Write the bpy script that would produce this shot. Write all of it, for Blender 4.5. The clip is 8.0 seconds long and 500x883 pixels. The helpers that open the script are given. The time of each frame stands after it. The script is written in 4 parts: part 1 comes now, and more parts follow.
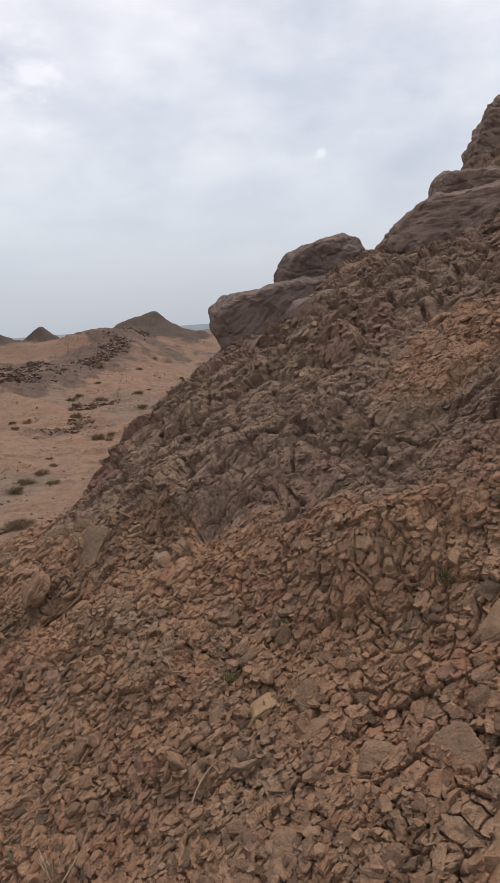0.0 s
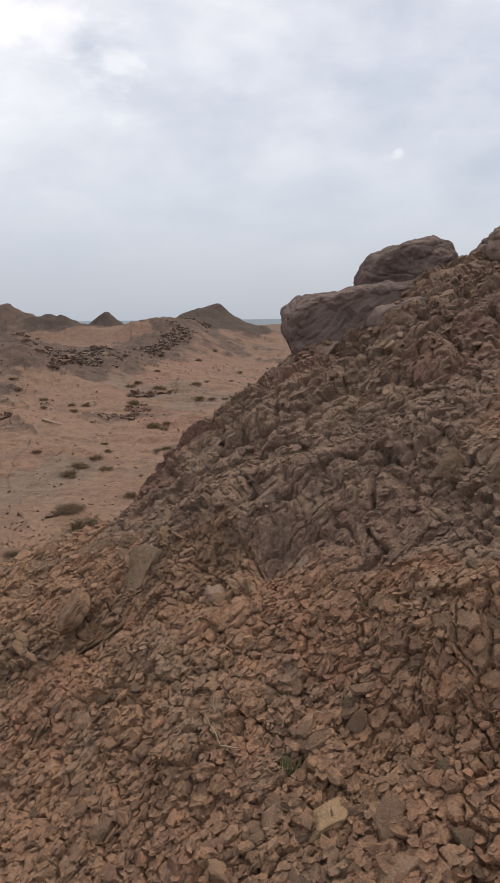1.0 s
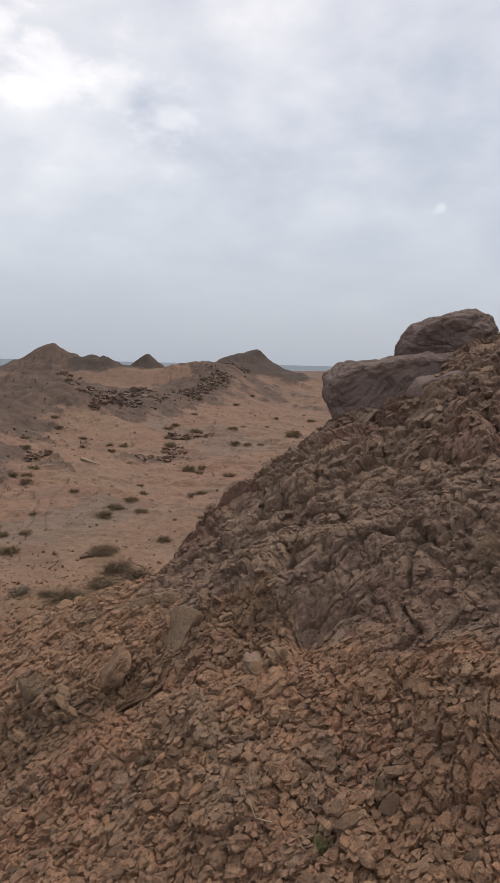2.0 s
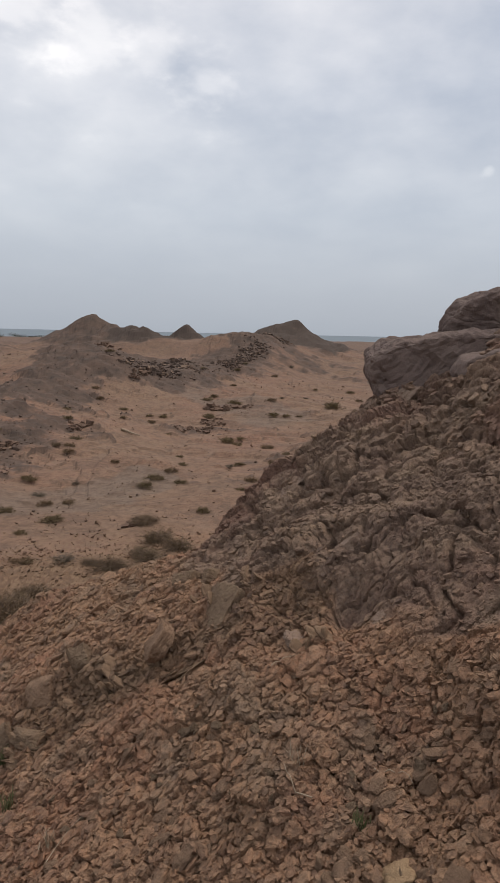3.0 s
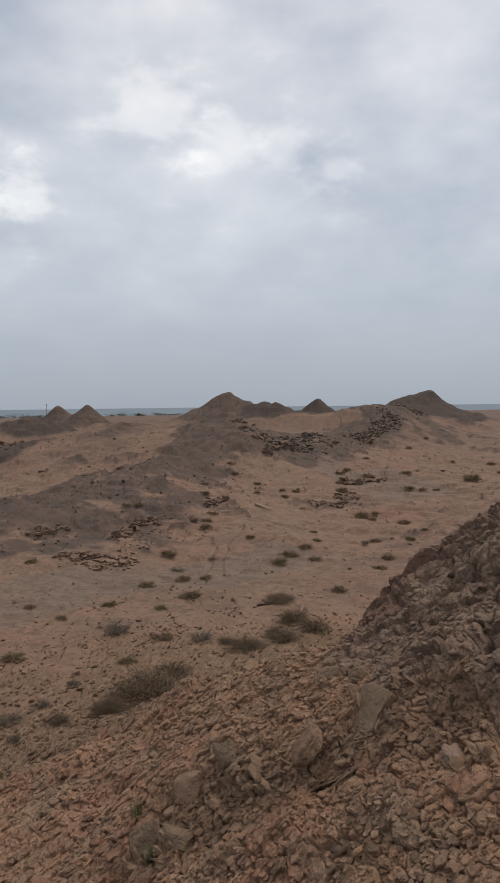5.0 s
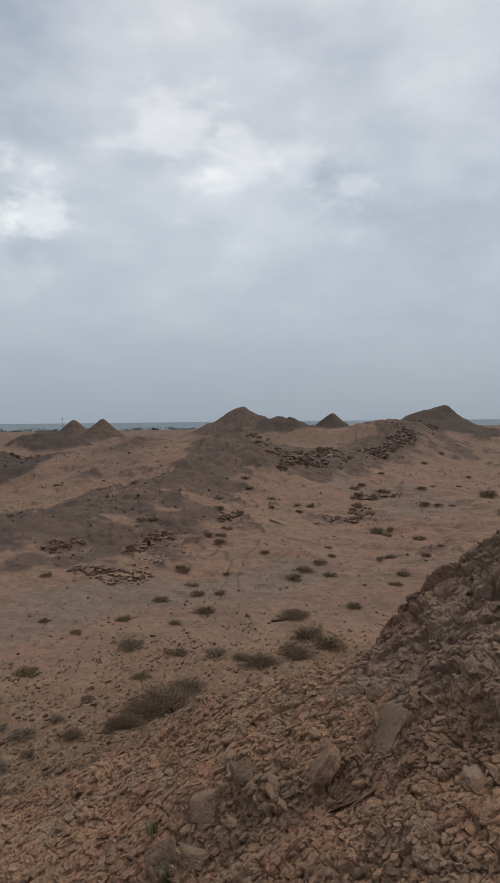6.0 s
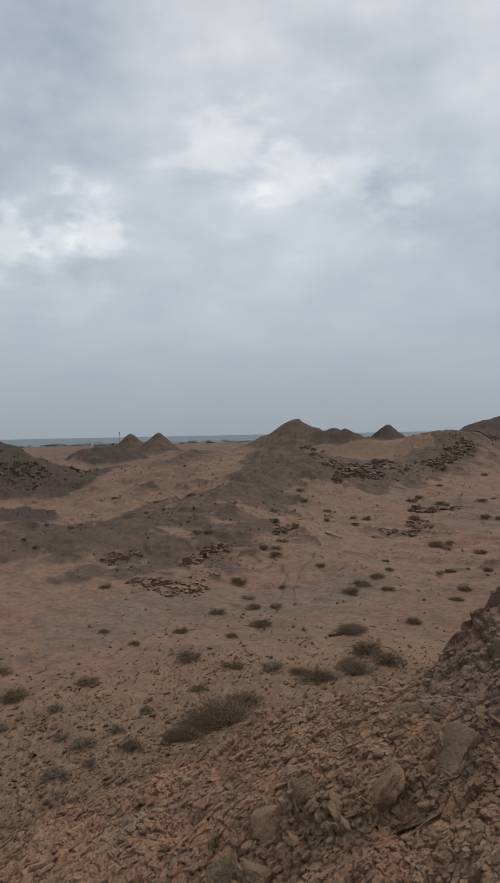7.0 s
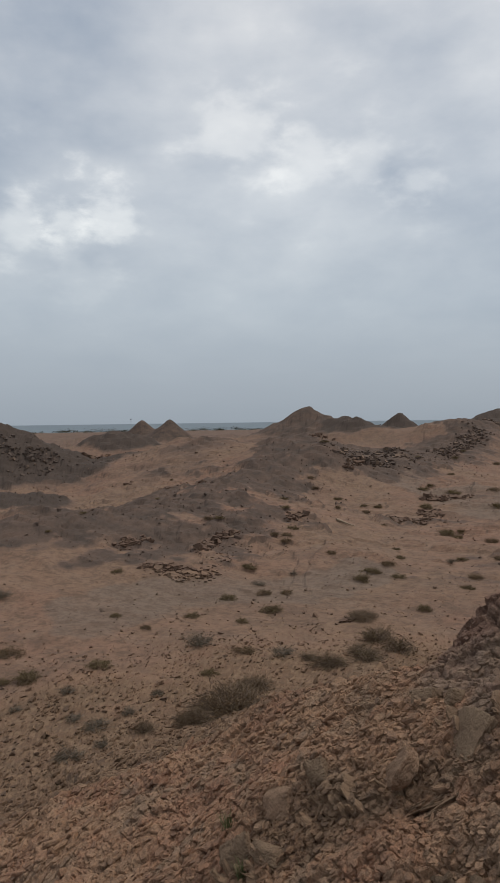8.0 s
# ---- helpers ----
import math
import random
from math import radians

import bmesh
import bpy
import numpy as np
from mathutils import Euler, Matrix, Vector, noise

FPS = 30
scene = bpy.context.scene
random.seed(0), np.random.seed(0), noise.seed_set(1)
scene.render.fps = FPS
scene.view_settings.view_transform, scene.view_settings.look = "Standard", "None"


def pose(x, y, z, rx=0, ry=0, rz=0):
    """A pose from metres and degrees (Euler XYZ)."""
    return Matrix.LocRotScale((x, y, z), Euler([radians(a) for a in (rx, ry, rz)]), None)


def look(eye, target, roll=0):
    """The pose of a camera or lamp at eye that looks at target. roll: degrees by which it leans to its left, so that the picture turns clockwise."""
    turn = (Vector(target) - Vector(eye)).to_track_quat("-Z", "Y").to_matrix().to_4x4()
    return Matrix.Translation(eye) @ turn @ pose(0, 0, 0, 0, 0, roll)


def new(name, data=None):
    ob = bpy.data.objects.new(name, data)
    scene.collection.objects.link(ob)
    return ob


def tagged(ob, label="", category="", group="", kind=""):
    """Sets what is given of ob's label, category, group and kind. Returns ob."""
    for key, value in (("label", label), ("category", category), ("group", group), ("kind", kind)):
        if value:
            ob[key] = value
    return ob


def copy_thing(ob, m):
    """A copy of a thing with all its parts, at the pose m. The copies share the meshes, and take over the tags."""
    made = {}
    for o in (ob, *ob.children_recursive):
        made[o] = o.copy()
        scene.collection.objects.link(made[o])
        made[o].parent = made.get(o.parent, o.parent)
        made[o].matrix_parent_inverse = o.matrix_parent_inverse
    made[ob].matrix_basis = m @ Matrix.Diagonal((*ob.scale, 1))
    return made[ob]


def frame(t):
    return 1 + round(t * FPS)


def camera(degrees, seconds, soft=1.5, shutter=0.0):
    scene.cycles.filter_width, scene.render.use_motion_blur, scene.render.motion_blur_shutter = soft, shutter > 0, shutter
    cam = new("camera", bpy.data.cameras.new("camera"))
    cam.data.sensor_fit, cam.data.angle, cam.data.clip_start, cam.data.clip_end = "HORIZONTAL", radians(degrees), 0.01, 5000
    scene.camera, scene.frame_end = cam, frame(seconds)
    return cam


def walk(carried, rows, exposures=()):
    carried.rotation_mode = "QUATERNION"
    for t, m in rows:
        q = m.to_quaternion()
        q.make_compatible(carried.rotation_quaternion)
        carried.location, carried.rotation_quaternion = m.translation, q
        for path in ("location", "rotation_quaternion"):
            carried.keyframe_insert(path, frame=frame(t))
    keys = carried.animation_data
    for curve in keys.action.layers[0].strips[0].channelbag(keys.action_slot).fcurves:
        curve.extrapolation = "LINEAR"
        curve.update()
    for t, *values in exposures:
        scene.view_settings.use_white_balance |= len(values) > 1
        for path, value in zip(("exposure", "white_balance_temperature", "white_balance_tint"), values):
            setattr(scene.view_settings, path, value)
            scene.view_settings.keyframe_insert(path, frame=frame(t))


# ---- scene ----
cam = camera(41.87, 8.0, soft=1.1)
# seconds, eye x y z, tilt, lean, turn
EXPOSURES = [(0, 0.43, 6850, 15.5), (1.5, 0.34, 6800, 15), (3, 0.15, 6720, 14), (4.5, 0.06, 6640, 13), (6.5, -0.12, 6480, 10), (7.5, -0.13, 6520, 10), (8, -0.14, 6520, 10)]
PATH = [
    (0.00, -0.000, 0.000, -0.000, -10.56, 4.29, 0.00),
    (0.50, -0.128, 0.261, 0.083, -10.52, 1.75, 1.27),
    (1.00, -0.100, 0.427, 0.050, -10.69, 0.64, 4.70),
    (1.50, -0.098, 0.335, 0.112, -8.20, 1.64, 5.54),
    (1.70, -0.131, 0.314, 0.153, -6.72, -0.29, 6.66),
    (2.80, -0.137, 0.256, 0.275, -8.63, -1.09, 9.73),
    (3.00, -0.151, 0.277, 0.257, -9.45, -1.21, 11.06),
    (3.50, -0.171, 0.265, 0.247, -8.99, -0.75, 13.65),
    (4.00, -0.183, 0.248, 0.239, -8.71, 0.44, 16.24),
    (4.50, -0.180, 0.268, 0.300, -4.49, 1.86, 19.70),
    (5.00, -0.215, 0.249, 0.374, -3.13, 0.71, 22.66),
    (6.30, -0.232, 0.230, 0.385, -1.65, 0.84, 24.95),
    (6.50, -0.236, 0.236, 0.385, -2.14, 1.04, 26.22),
    (7.00, -0.246, 0.213, 0.392, -0.69, 1.14, 28.62),
    (7.50, -0.264, 0.195, 0.393, -0.27, 1.73, 31.66),
    (8.00, -0.282, 0.228, 0.358, -1.77, 0.77, 29.60),
]


def held(x, y, z, tilt, lean, turn):
    """Level turn first, then tilt up, then lean to the right about the line of sight."""
    return pose(x, y, z, 0, 0, turn) @ pose(0, 0, 0, 90 + tilt) @ pose(0, 0, 0, 0, 0, -lean)


walk(cam, [(row[0], held(*row[1:])) for row in PATH], EXPOSURES)
# ---- end of path ----
# ---- sky and light ----
world = bpy.data.worlds.new("overcast_sky")
scene.world = world
world.use_nodes = True
wn, wl = world.node_tree.nodes, world.node_tree.links
wn.clear()


def wnode(kind, **values):
    n = wn.new(kind)
    for key, value in values.items():
        n.inputs[key].default_value = value
    return n


def wmath(op, a, b=None, c=None):
    n = wn.new("ShaderNodeMath")
    n.operation = op
    for i, v in enumerate((a, b, c)):
        if v is None:
            continue
        if isinstance(v, (int, float)):
            n.inputs[i].default_value = v
        else:
            wl.new(v, n.inputs[i])
    return n.outputs[0]


SUN_ELEVATION, SUN_TURN = 52, 35
w_way = wn.new("ShaderNodeTexCoord").outputs["Generated"]
w_split = wn.new("ShaderNodeSeparateXYZ")
wl.new(w_way, w_split.inputs[0])
w_x, w_y, w_z = w_split.outputs
w_up = wmath("MAXIMUM", w_z, 0.0)
# the cloud layer as a flat sheet far overhead
w_den = wmath("ADD", w_up, 0.16)
w_flat = wn.new("ShaderNodeCombineXYZ")
wl.new(wmath("DIVIDE", w_x, w_den), w_flat.inputs[0])
wl.new(wmath("DIVIDE", w_y, w_den), w_flat.inputs[1])
w_big = wnode("ShaderNodeTexNoise", Scale=1.15, Detail=3.0, Roughness=0.5, Distortion=0.3)
w_fine = wnode("ShaderNodeTexNoise", Scale=6.5, Detail=8.0, Roughness=0.52, Distortion=0.0)
wl.new(w_flat.outputs[0], w_big.inputs["Vector"])
w_tall = wn.new("ShaderNodeMapping")
w_tall.inputs["Scale"].default_value = (1.0, 1.0, 1.9)
wl.new(w_way, w_tall.inputs[0])
wl.new(w_tall.outputs[0], w_fine.inputs["Vector"])
w_ramp = wn.new("ShaderNodeValToRGB")
wl.new(w_up, w_ramp.inputs[0])
w_stops = ((0.0, (0.374, 0.430, 0.490)), (0.05, (0.412, 0.470, 0.535)), (0.17, (0.520, 0.588, 0.656)), (0.32, (0.591, 0.650, 0.719)), (0.55, (0.690, 0.725, 0.775)), (1.0, (0.985, 1.000, 1.040)))
while len(w_ramp.color_ramp.elements) < len(w_stops):
    w_ramp.color_ramp.elements.new(0.5)
for el, (at, colour) in zip(w_ramp.color_ramp.elements, w_stops):
    el.position, el.color = at, (*colour, 1)
w_mix = wmath("ADD", wmath("MULTIPLY", wmath("SUBTRACT", w_big.outputs["Fac"], 0.5), 0.38), wmath("MULTIPLY", wmath("SUBTRACT", w_fine.outputs["Fac"], 0.5), 0.66))
w_curl = wnode("ShaderNodeTexNoise", Scale=13.0, Detail=7.0, Roughness=0.55, Distortion=0.1)
wl.new(w_tall.outputs[0], w_curl.inputs["Vector"])
# the brighter breaks and the heavier clouds that hang over this shore: turn, rise, breadth, weight
for turn, rise, breadth, weight in ((41.5, 17.0, 3.0, 0.27), (45.0, 16.6, 2.6, 0.26), (48.5, 16.0, 2.6, 0.24), (-5.0, 19.0, 16.0, -0.13), (11.0, 25.0, 10.0, 0.02), (34.0, 19.0, 14.0, 0.13), (44.0, 13.0, 4.0, 0.1), (30.5, 23.3, 4.2, 0.16), (24.0, 21.8, 3.2, 0.13), (15.4, 19.2, 3.0, 0.16), (19.5, 21.2, 3.0, 0.10), (-7.6, 12.8, 0.6, 0.20), (-10.4, 13.7, 0.8, 0.12),
                                   (47.5, 28.5, 9.0, -0.30), (51.5, 19.5, 3.6, -0.18), (-14.5, 10.5, 4.0, -0.12), (17.5, 20.6, 1.3, -0.10)):
    w_to = wn.new("ShaderNodeVectorMath")
    w_to.operation = "DOT_PRODUCT"
    wl.new(w_way, w_to.inputs[0])
    w_to.inputs[1].default_value = (-math.sin(radians(turn)) * math.cos(radians(rise)), math.cos(radians(turn)) * math.cos(radians(rise)), math.sin(radians(rise)))
    w_off = wmath("MULTIPLY", wmath("SUBTRACT", w_to.outputs["Value"], 1.0), 2.0 / radians(breadth) ** 2)
    if weight > 0 and breadth < 8:
        w_edge = wn.new("ShaderNodeMapRange")
        w_edge.interpolation_type = "SMOOTHSTEP"
        wl.new(wmath("MULTIPLY_ADD", wmath("SUBTRACT", w_curl.outputs["Fac"], 0.5), 2.6, wmath("EXPONENT", w_off)), w_edge.inputs[0])
        w_edge.inputs["From Min"].default_value, w_edge.inputs["From Max"].default_value = 0.25, 0.95
        w_puff = wmath("MULTIPLY", w_edge.outputs[0], wmath("MULTIPLY", wmath("EXPONENT", wmath("MULTIPLY", w_off, 0.3)), 1.15 * weight))
    else:
        w_puff = wmath("MULTIPLY", wmath("EXPONENT", w_off), weight)
    w_mix = wmath("ADD", w_mix, w_puff)
w_amount = wn.new("ShaderNodeMapRange")
wl.new(w_up, w_amount.inputs[0])
w_amount.inputs["From Min"].default_value, w_amount.inputs["From Max"].default_value = 0.05, 0.30
w_amount.inputs["To Min"].default_value, w_amount.inputs["To Max"].default_value = 0.08, 1.0
w_gain = wmath("ADD", wmath("MULTIPLY", w_mix, w_amount.outputs[0]), 1.0)
# thin cloud lets warmer light through, thick cloud is bluer
w_gains = wn.new("ShaderNodeCombineXYZ")
for k, tint in enumerate((1.24, 1.05, 0.80)):
    wl.new(wmath("MULTIPLY_ADD", wmath("SUBTRACT", w_gain, 1.0), tint, 1.0), w_gains.inputs[k])
w_cloud = wn.new("ShaderNodeVectorMath")
w_cloud.operation = "MULTIPLY"
wl.new(w_ramp.outputs[0], w_cloud.inputs[0])
wl.new(w_gains.outputs[0], w_cloud.inputs[1])
w_sky = wn.new("ShaderNodeTexSky")
w_sky.sky_type = "NISHITA"
w_sky.sun_disc = False
w_sky.sun_elevation, w_sky.sun_rotation = radians(SUN_ELEVATION), radians(SUN_TURN)
w_sky.dust_density = 3.0
w_bg_sky = wn.new("ShaderNodeBackground")
w_bg_sky.inputs[1].default_value = 0.08
wl.new(w_sky.outputs[0], w_bg_sky.inputs[0])
w_bg_cloud = wn.new("ShaderNodeBackground")
wl.new(w_cloud.outputs[0], w_bg_cloud.inputs[0])
w_cover = wn.new("ShaderNodeMixShader")
w_cover.inputs[0].default_value = 0.93
wl.new(w_bg_sky.outputs[0], w_cover.inputs[1])
wl.new(w_bg_cloud.outputs[0], w_cover.inputs[2])
w_out = wn.new("ShaderNodeOutputWorld")
wl.new(w_cover.outputs[0], w_out.inputs[0])

sun = new("sun", bpy.data.lights.new("sun", "SUN"))
sun.data.energy, sun.data.angle, sun.data.color = 1.5, radians(11), (1.0, 0.92, 0.82)
sun.matrix_world = look((0, 0, 0), (-math.sin(radians(SUN_TURN)) * math.cos(radians(SUN_ELEVATION)), -math.cos(radians(SUN_TURN)) * math.cos(radians(SUN_ELEVATION)), -math.sin(radians(SUN_ELEVATION))))

# ---- shape of the land ----
# LAND-BEGIN


def smooth(a, b, v):
    v = np.clip((v - a) / (b - a), 0, 1)
    return v * v * (3 - 2 * v)


def soft_max(a, b, k):
    d = (a - b) / k
    return b + k * np.where(d > 30, d, np.log1p(np.exp(np.minimum(d, 30))))


def soft_min(a, b, k):
    return -soft_max(-a, -b, k)


def hashed(i, j, salt):
    """Even random numbers in 0..1 for whole-number places."""
    h = (i.astype(np.int64) * 374761393 + j.astype(np.int64) * 668265263 + salt * 1442695041) & 0xFFFFFFFF
    h = ((h ^ (h >> 13)) * 1274126177) & 0xFFFFFFFF
    h = ((h ^ (h >> 16)) * 2246822519) & 0xFFFFFFFF
    return ((h ^ (h >> 15)) & 0xFFFFFF) / float(0x1000000)


def value_noise(x, y, salt=0):
    i, j = np.floor(x), np.floor(y)
    u, v = x - i, y - j
    u, v = u * u * u * (u * (6 * u - 15) + 10), v * v * v * (v * (6 * v - 15) + 10)
    a, b = hashed(i, j, salt), hashed(i + 1, j, salt)
    c, d = hashed(i, j + 1, salt), hashed(i + 1, j + 1, salt)
    return (a + (b - a) * u) * (1 - v) + (c + (d - c) * u) * v - 0.5


def fbm(x, y, octaves=4, salt=0, gain=0.5):
    total, amp = 0, 1.0
    for o in range(octaves):
        total = total + amp * value_noise(x, y, salt + o)
        x, y, amp = 1.97 * x + 0.31 * y + 7.3, 1.97 * y - 0.31 * x + 3.1, amp * gain
    return total


def blocks(x, y, salt=0, tilt=0.8, lie=0.0):
    """Cracked, tilted blocks about 1 across: the lie of each one's top, the distance to its nearest crack, and a number of its own."""
    i0, j0 = np.floor(x), np.floor(y)
    best, second, top, own = np.full(x.shape, 9.0), np.full(x.shape, 9.0), np.zeros(x.shape), np.zeros(x.shape)
    for di in (-1, 0, 1):
        for dj in (-1, 0, 1):
            i, j = i0 + di, j0 + dj
            px, py, h = i + 0.1 + 0.8 * hashed(i, j, salt + 11), j + 0.1 + 0.8 * hashed(i, j, salt + 12), hashed(i, j, salt + 13)
            dx, dy = x - px, y - py
            d = np.sqrt(dx * dx + dy * dy) * (0.75 + 0.5 * h)
            face = h - 0.5 + tilt * ((hashed(i, j, salt + 14) - 0.5) * dx + (hashed(i, j, salt + 15) - 0.5) * dy) - lie * dy
            near = d < best
            second = np.where(near, best, np.minimum(second, d))
            top, own = np.where(near, face, top), np.where(near, h, own)
            best = np.where(near, d, best)
    return top, second - best, own


def at_turn(turn, r):
    return -math.sin(radians(turn)) * r, math.cos(radians(turn)) * r


def cone_at(x, y, turn, r, top, wide, deep, sharp=1.0, lean=0.0):
    """A hill whose top stands at that turn and distance: wide across the view, deep along it."""
    cx, cy = at_turn(turn, r)
    c, s = math.cos(radians(turn)), math.sin(radians(turn))
    u, v = (x - cx) * c + (y - cy) * s, -(x - cx) * s + (y - cy) * c
    u = np.where(u > 0, u / (wide * (1 + lean)), u / (wide * (1 - lean)))
    d = np.sqrt(u * u + (v / deep) ** 2 + 0.005)
    fall = 6 * (1 - np.power(d / 1.35, sharp))
    return top * np.where(d < 3, np.log1p(np.exp(np.clip(fall, -30, 30))) / 6, 0)


CREST_X = (-9, -5.8, -4.5, -2.75, -2.0, -1.43, -1.22, -1.05, -0.94, -0.6, -0.38, -0.2, 0.4, 1.09, 1.9, 3.07, 8)
CREST_Y = (4.2, 4.3, 4.5, 4.8, 4.8, 4.7, 5.05, 5.22, 5.3, 5.4, 5.55, 5.9, 6.1, 5.8, 6.5, 7.8, 13.0)


def plain(x, y):
    r = np.hypot(x, y)
    z = -4.9 - 1.3 * smooth(12, 60, r) - 1.0 * smooth(80, 260, r)
    z = z + fbm(x / 9, y / 9, 4, 40) * 0.85 * smooth(8, 30, r) + fbm(x / 2.1, y / 2.1, 3, 44) * 0.12 * smooth(6, 12, r)
    z = z + fbm(x / 40, y / 40, 4, 48) * 2.0 * smooth(50, 110, r) * (1 - smooth(300, 500, r))
    return z


def strip(x, y, ends, width):
    """How near a place is to a crooked line on the ground, 1 on it."""
    best = np.full(np.shape(x), 1e9)
    for (ax, ay), (bx, by) in zip(ends[:-1], ends[1:]):
        dx, dy = bx - ax, by - ay
        t = np.clip(((x - ax) * dx + (y - ay) * dy) / (dx * dx + dy * dy), 0, 1)
        best = np.minimum(best, np.hypot(x - ax - t * dx, y - ay - t * dy))
    return np.exp(-(best / width) ** 2)


HILL_SADDLE = [at_turn(a, r) for a, r in ((22, 112), (18, 110), (14, 110), (10, 120))]
HILL_RISE = [at_turn(a, r) for a, r in ((24.6, 116), (24, 116), (18, 112), (13, 118), (6, 136))]


def far_hills(x, y):
    h = 3.4 * strip(x, y, HILL_RISE, 24) + 1.2 * strip(x, y, HILL_SADDLE, 13)
    h = h + cone_at(x, y, 7.25, 135, 5.9, 9.5, 10, 0.9, -0.3) + cone_at(x, y, 10.2, 133, 1.4, 9, 10, 1.0)
    h = h + cone_at(x, y, 14.2, 105, 1.6, 8, 8, 1.1)
    h = h + cone_at(x, y, 16.7, 165, 9.9, 8.5, 10, 0.85)
    h = h + cone_at(x, y, 24.4, 117, 5.6, 8.5, 11, 0.85, -0.2)
    h = h + cone_at(x, y, 21.2, 110, 2.5, 6.0, 5, 0.95, 0.45)
    h = h + cone_at(x, y, 38.95, 230, 8.7, 7.5, 8, 1.0) + cone_at(x, y, 36.6, 215, 8.7, 8.0, 8, 1.0)
    h = h + cone_at(x, y, 35.3, 76, 5.2, 13, 14, 1.1, 0.3)
    h = h + cone_at(x, y, 41.2, 110, 3.9, 8, 8, 1.1)
    h = h + cone_at(x, y, 50.3, 76, 6.8, 8.5, 8, 1.0) + cone_at(x, y, 50.5, 56, 1.2, 4, 3, 1.3)
    h = h + cone_at(x, y, 58.0, 95, 6.0, 16, 12, 1.3)
    return h


DARK_RIDGE = [at_turn(a, r) for a, r in ((21.2, 66), (18.5, 70), (16.5, 76), (14, 84), (11.5, 95), (9, 110))]
DARK_GRAVEL = [at_turn(a, r) for a, r in ((47, 27), (43, 31), (37.5, 34), (33, 44), (28.5, 58), (24, 78))]


def hill_side(x, y):
    """The steep rubble slope on which the camera stands; it breaks off behind its crest."""
    a = -1.723 + 0.55 * x + 0.28 * y
    past = y - np.interp(x, CREST_X, CREST_Y)
    k = np.interp(x, (-8.0, -4.5, -3.0, -2.0, -1.5, -1.0), (0.40, 0.50, 0.75, 0.9, 1.2, 1.7))
    a = a - k * soft_max(past, 0 * past, 0.09) - 0.22 * smooth(0.9, 1.6, x) * smooth(4.6, 5.6, y)
    return soft_min(a, 7.0 + 0 * a, 0.8)


def dark_zone(x, y):
    """1 where dark gravel and rock cover the far ground."""
    wob = fbm(x / 5, y / 5, 4, 100)
    fine = fbm(x / 1.1, y / 1.1, 4, 108, 0.6)
    dark = 0.8 * smooth(0.40, 0.65, strip(x, y, DARK_RIDGE, 8) + 0.7 * wob + 0.35 * fine)
    dark = np.maximum(dark, 0.82 * smooth(0.36, 0.70, strip(x, y, DARK_GRAVEL, 5.2) + 0.9 * wob + 0.6 * fine))
    far = 1.5 * cone_at(x, y, 21.0, 109, 1, 7.0, 5.0, 1.4, 0.3) + 1.6 * cone_at(x, y, 50.5, 75, 1, 10, 9, 2) + 0.25 * cone_at(x, y, 35.5, 75, 1, 10, 12, 2) + 1.1 * cone_at(x, y, 16.7, 165, 1, 12, 12, 1.1)
    far = far + 0.6 * cone_at(x, y, 13.5, 112, 1, 8, 8, 1.5) + 1.15 * cone_at(x, y, 8.0, 134, 1, 14, 13, 1.3) + 0.9 * cone_at(x, y, 50.5, 56, 1, 5, 4, 2) + 0.8 * cone_at(x, y, 41, 110, 1, 6, 8, 1.7)
    brown = 1.2 * cone_at(x, y, 24.4, 117, 1, 14, 13, 1.2) + 1.1 * cone_at(x, y, 38.9, 230, 1, 11, 13, 1.2) + 1.1 * cone_at(x, y, 36.5, 215, 1, 11, 13, 1.2) + 0.5 * cone_at(x, y, 35.3, 76, 1, 16, 15, 1.1)
    dark = np.maximum(dark, 0.84 * smooth(0.15, 0.6, brown + 0.35 * wob))
    return np.maximum(dark, smooth(0.22, 0.55, far + 0.45 * wob))


def ledges(x, y):
    """Broken steps of rock that crop out of the plain."""
    r = np.hypot(x, y)
    u, v = -0.30 * x + 0.95 * y, 0.95 * x + 0.30 * y
    f = fbm(u / 18, v / 5.5, 4, 110, 0.55)
    step = 0.10 * smooth(0.06, 0.085, f + 0.08 * fbm(x / 1.6, y / 1.6, 2, 112)) + 0.11 * smooth(0.20, 0.225, f + 0.09 * fbm(x / 1.9, y / 1.9, 2, 113)) + 0.08 * smooth(-0.10, -0.08, f + 0.08 * fbm(x / 1.5, y / 1.5, 2, 114))
    small = 0.15 * smooth(0.10, 0.26, fbm(x / 3.2, y / 2.2, 4, 115, 0.6)) * (1 - smooth(60, 100, r))
    return (step * smooth(0.0, 0.25, fbm(x / 12, y / 12, 3, 118) + 0.05) * (0.8 + r / 90) + small) * smooth(16, 30, r) * (1 - smooth(260, 400, r))


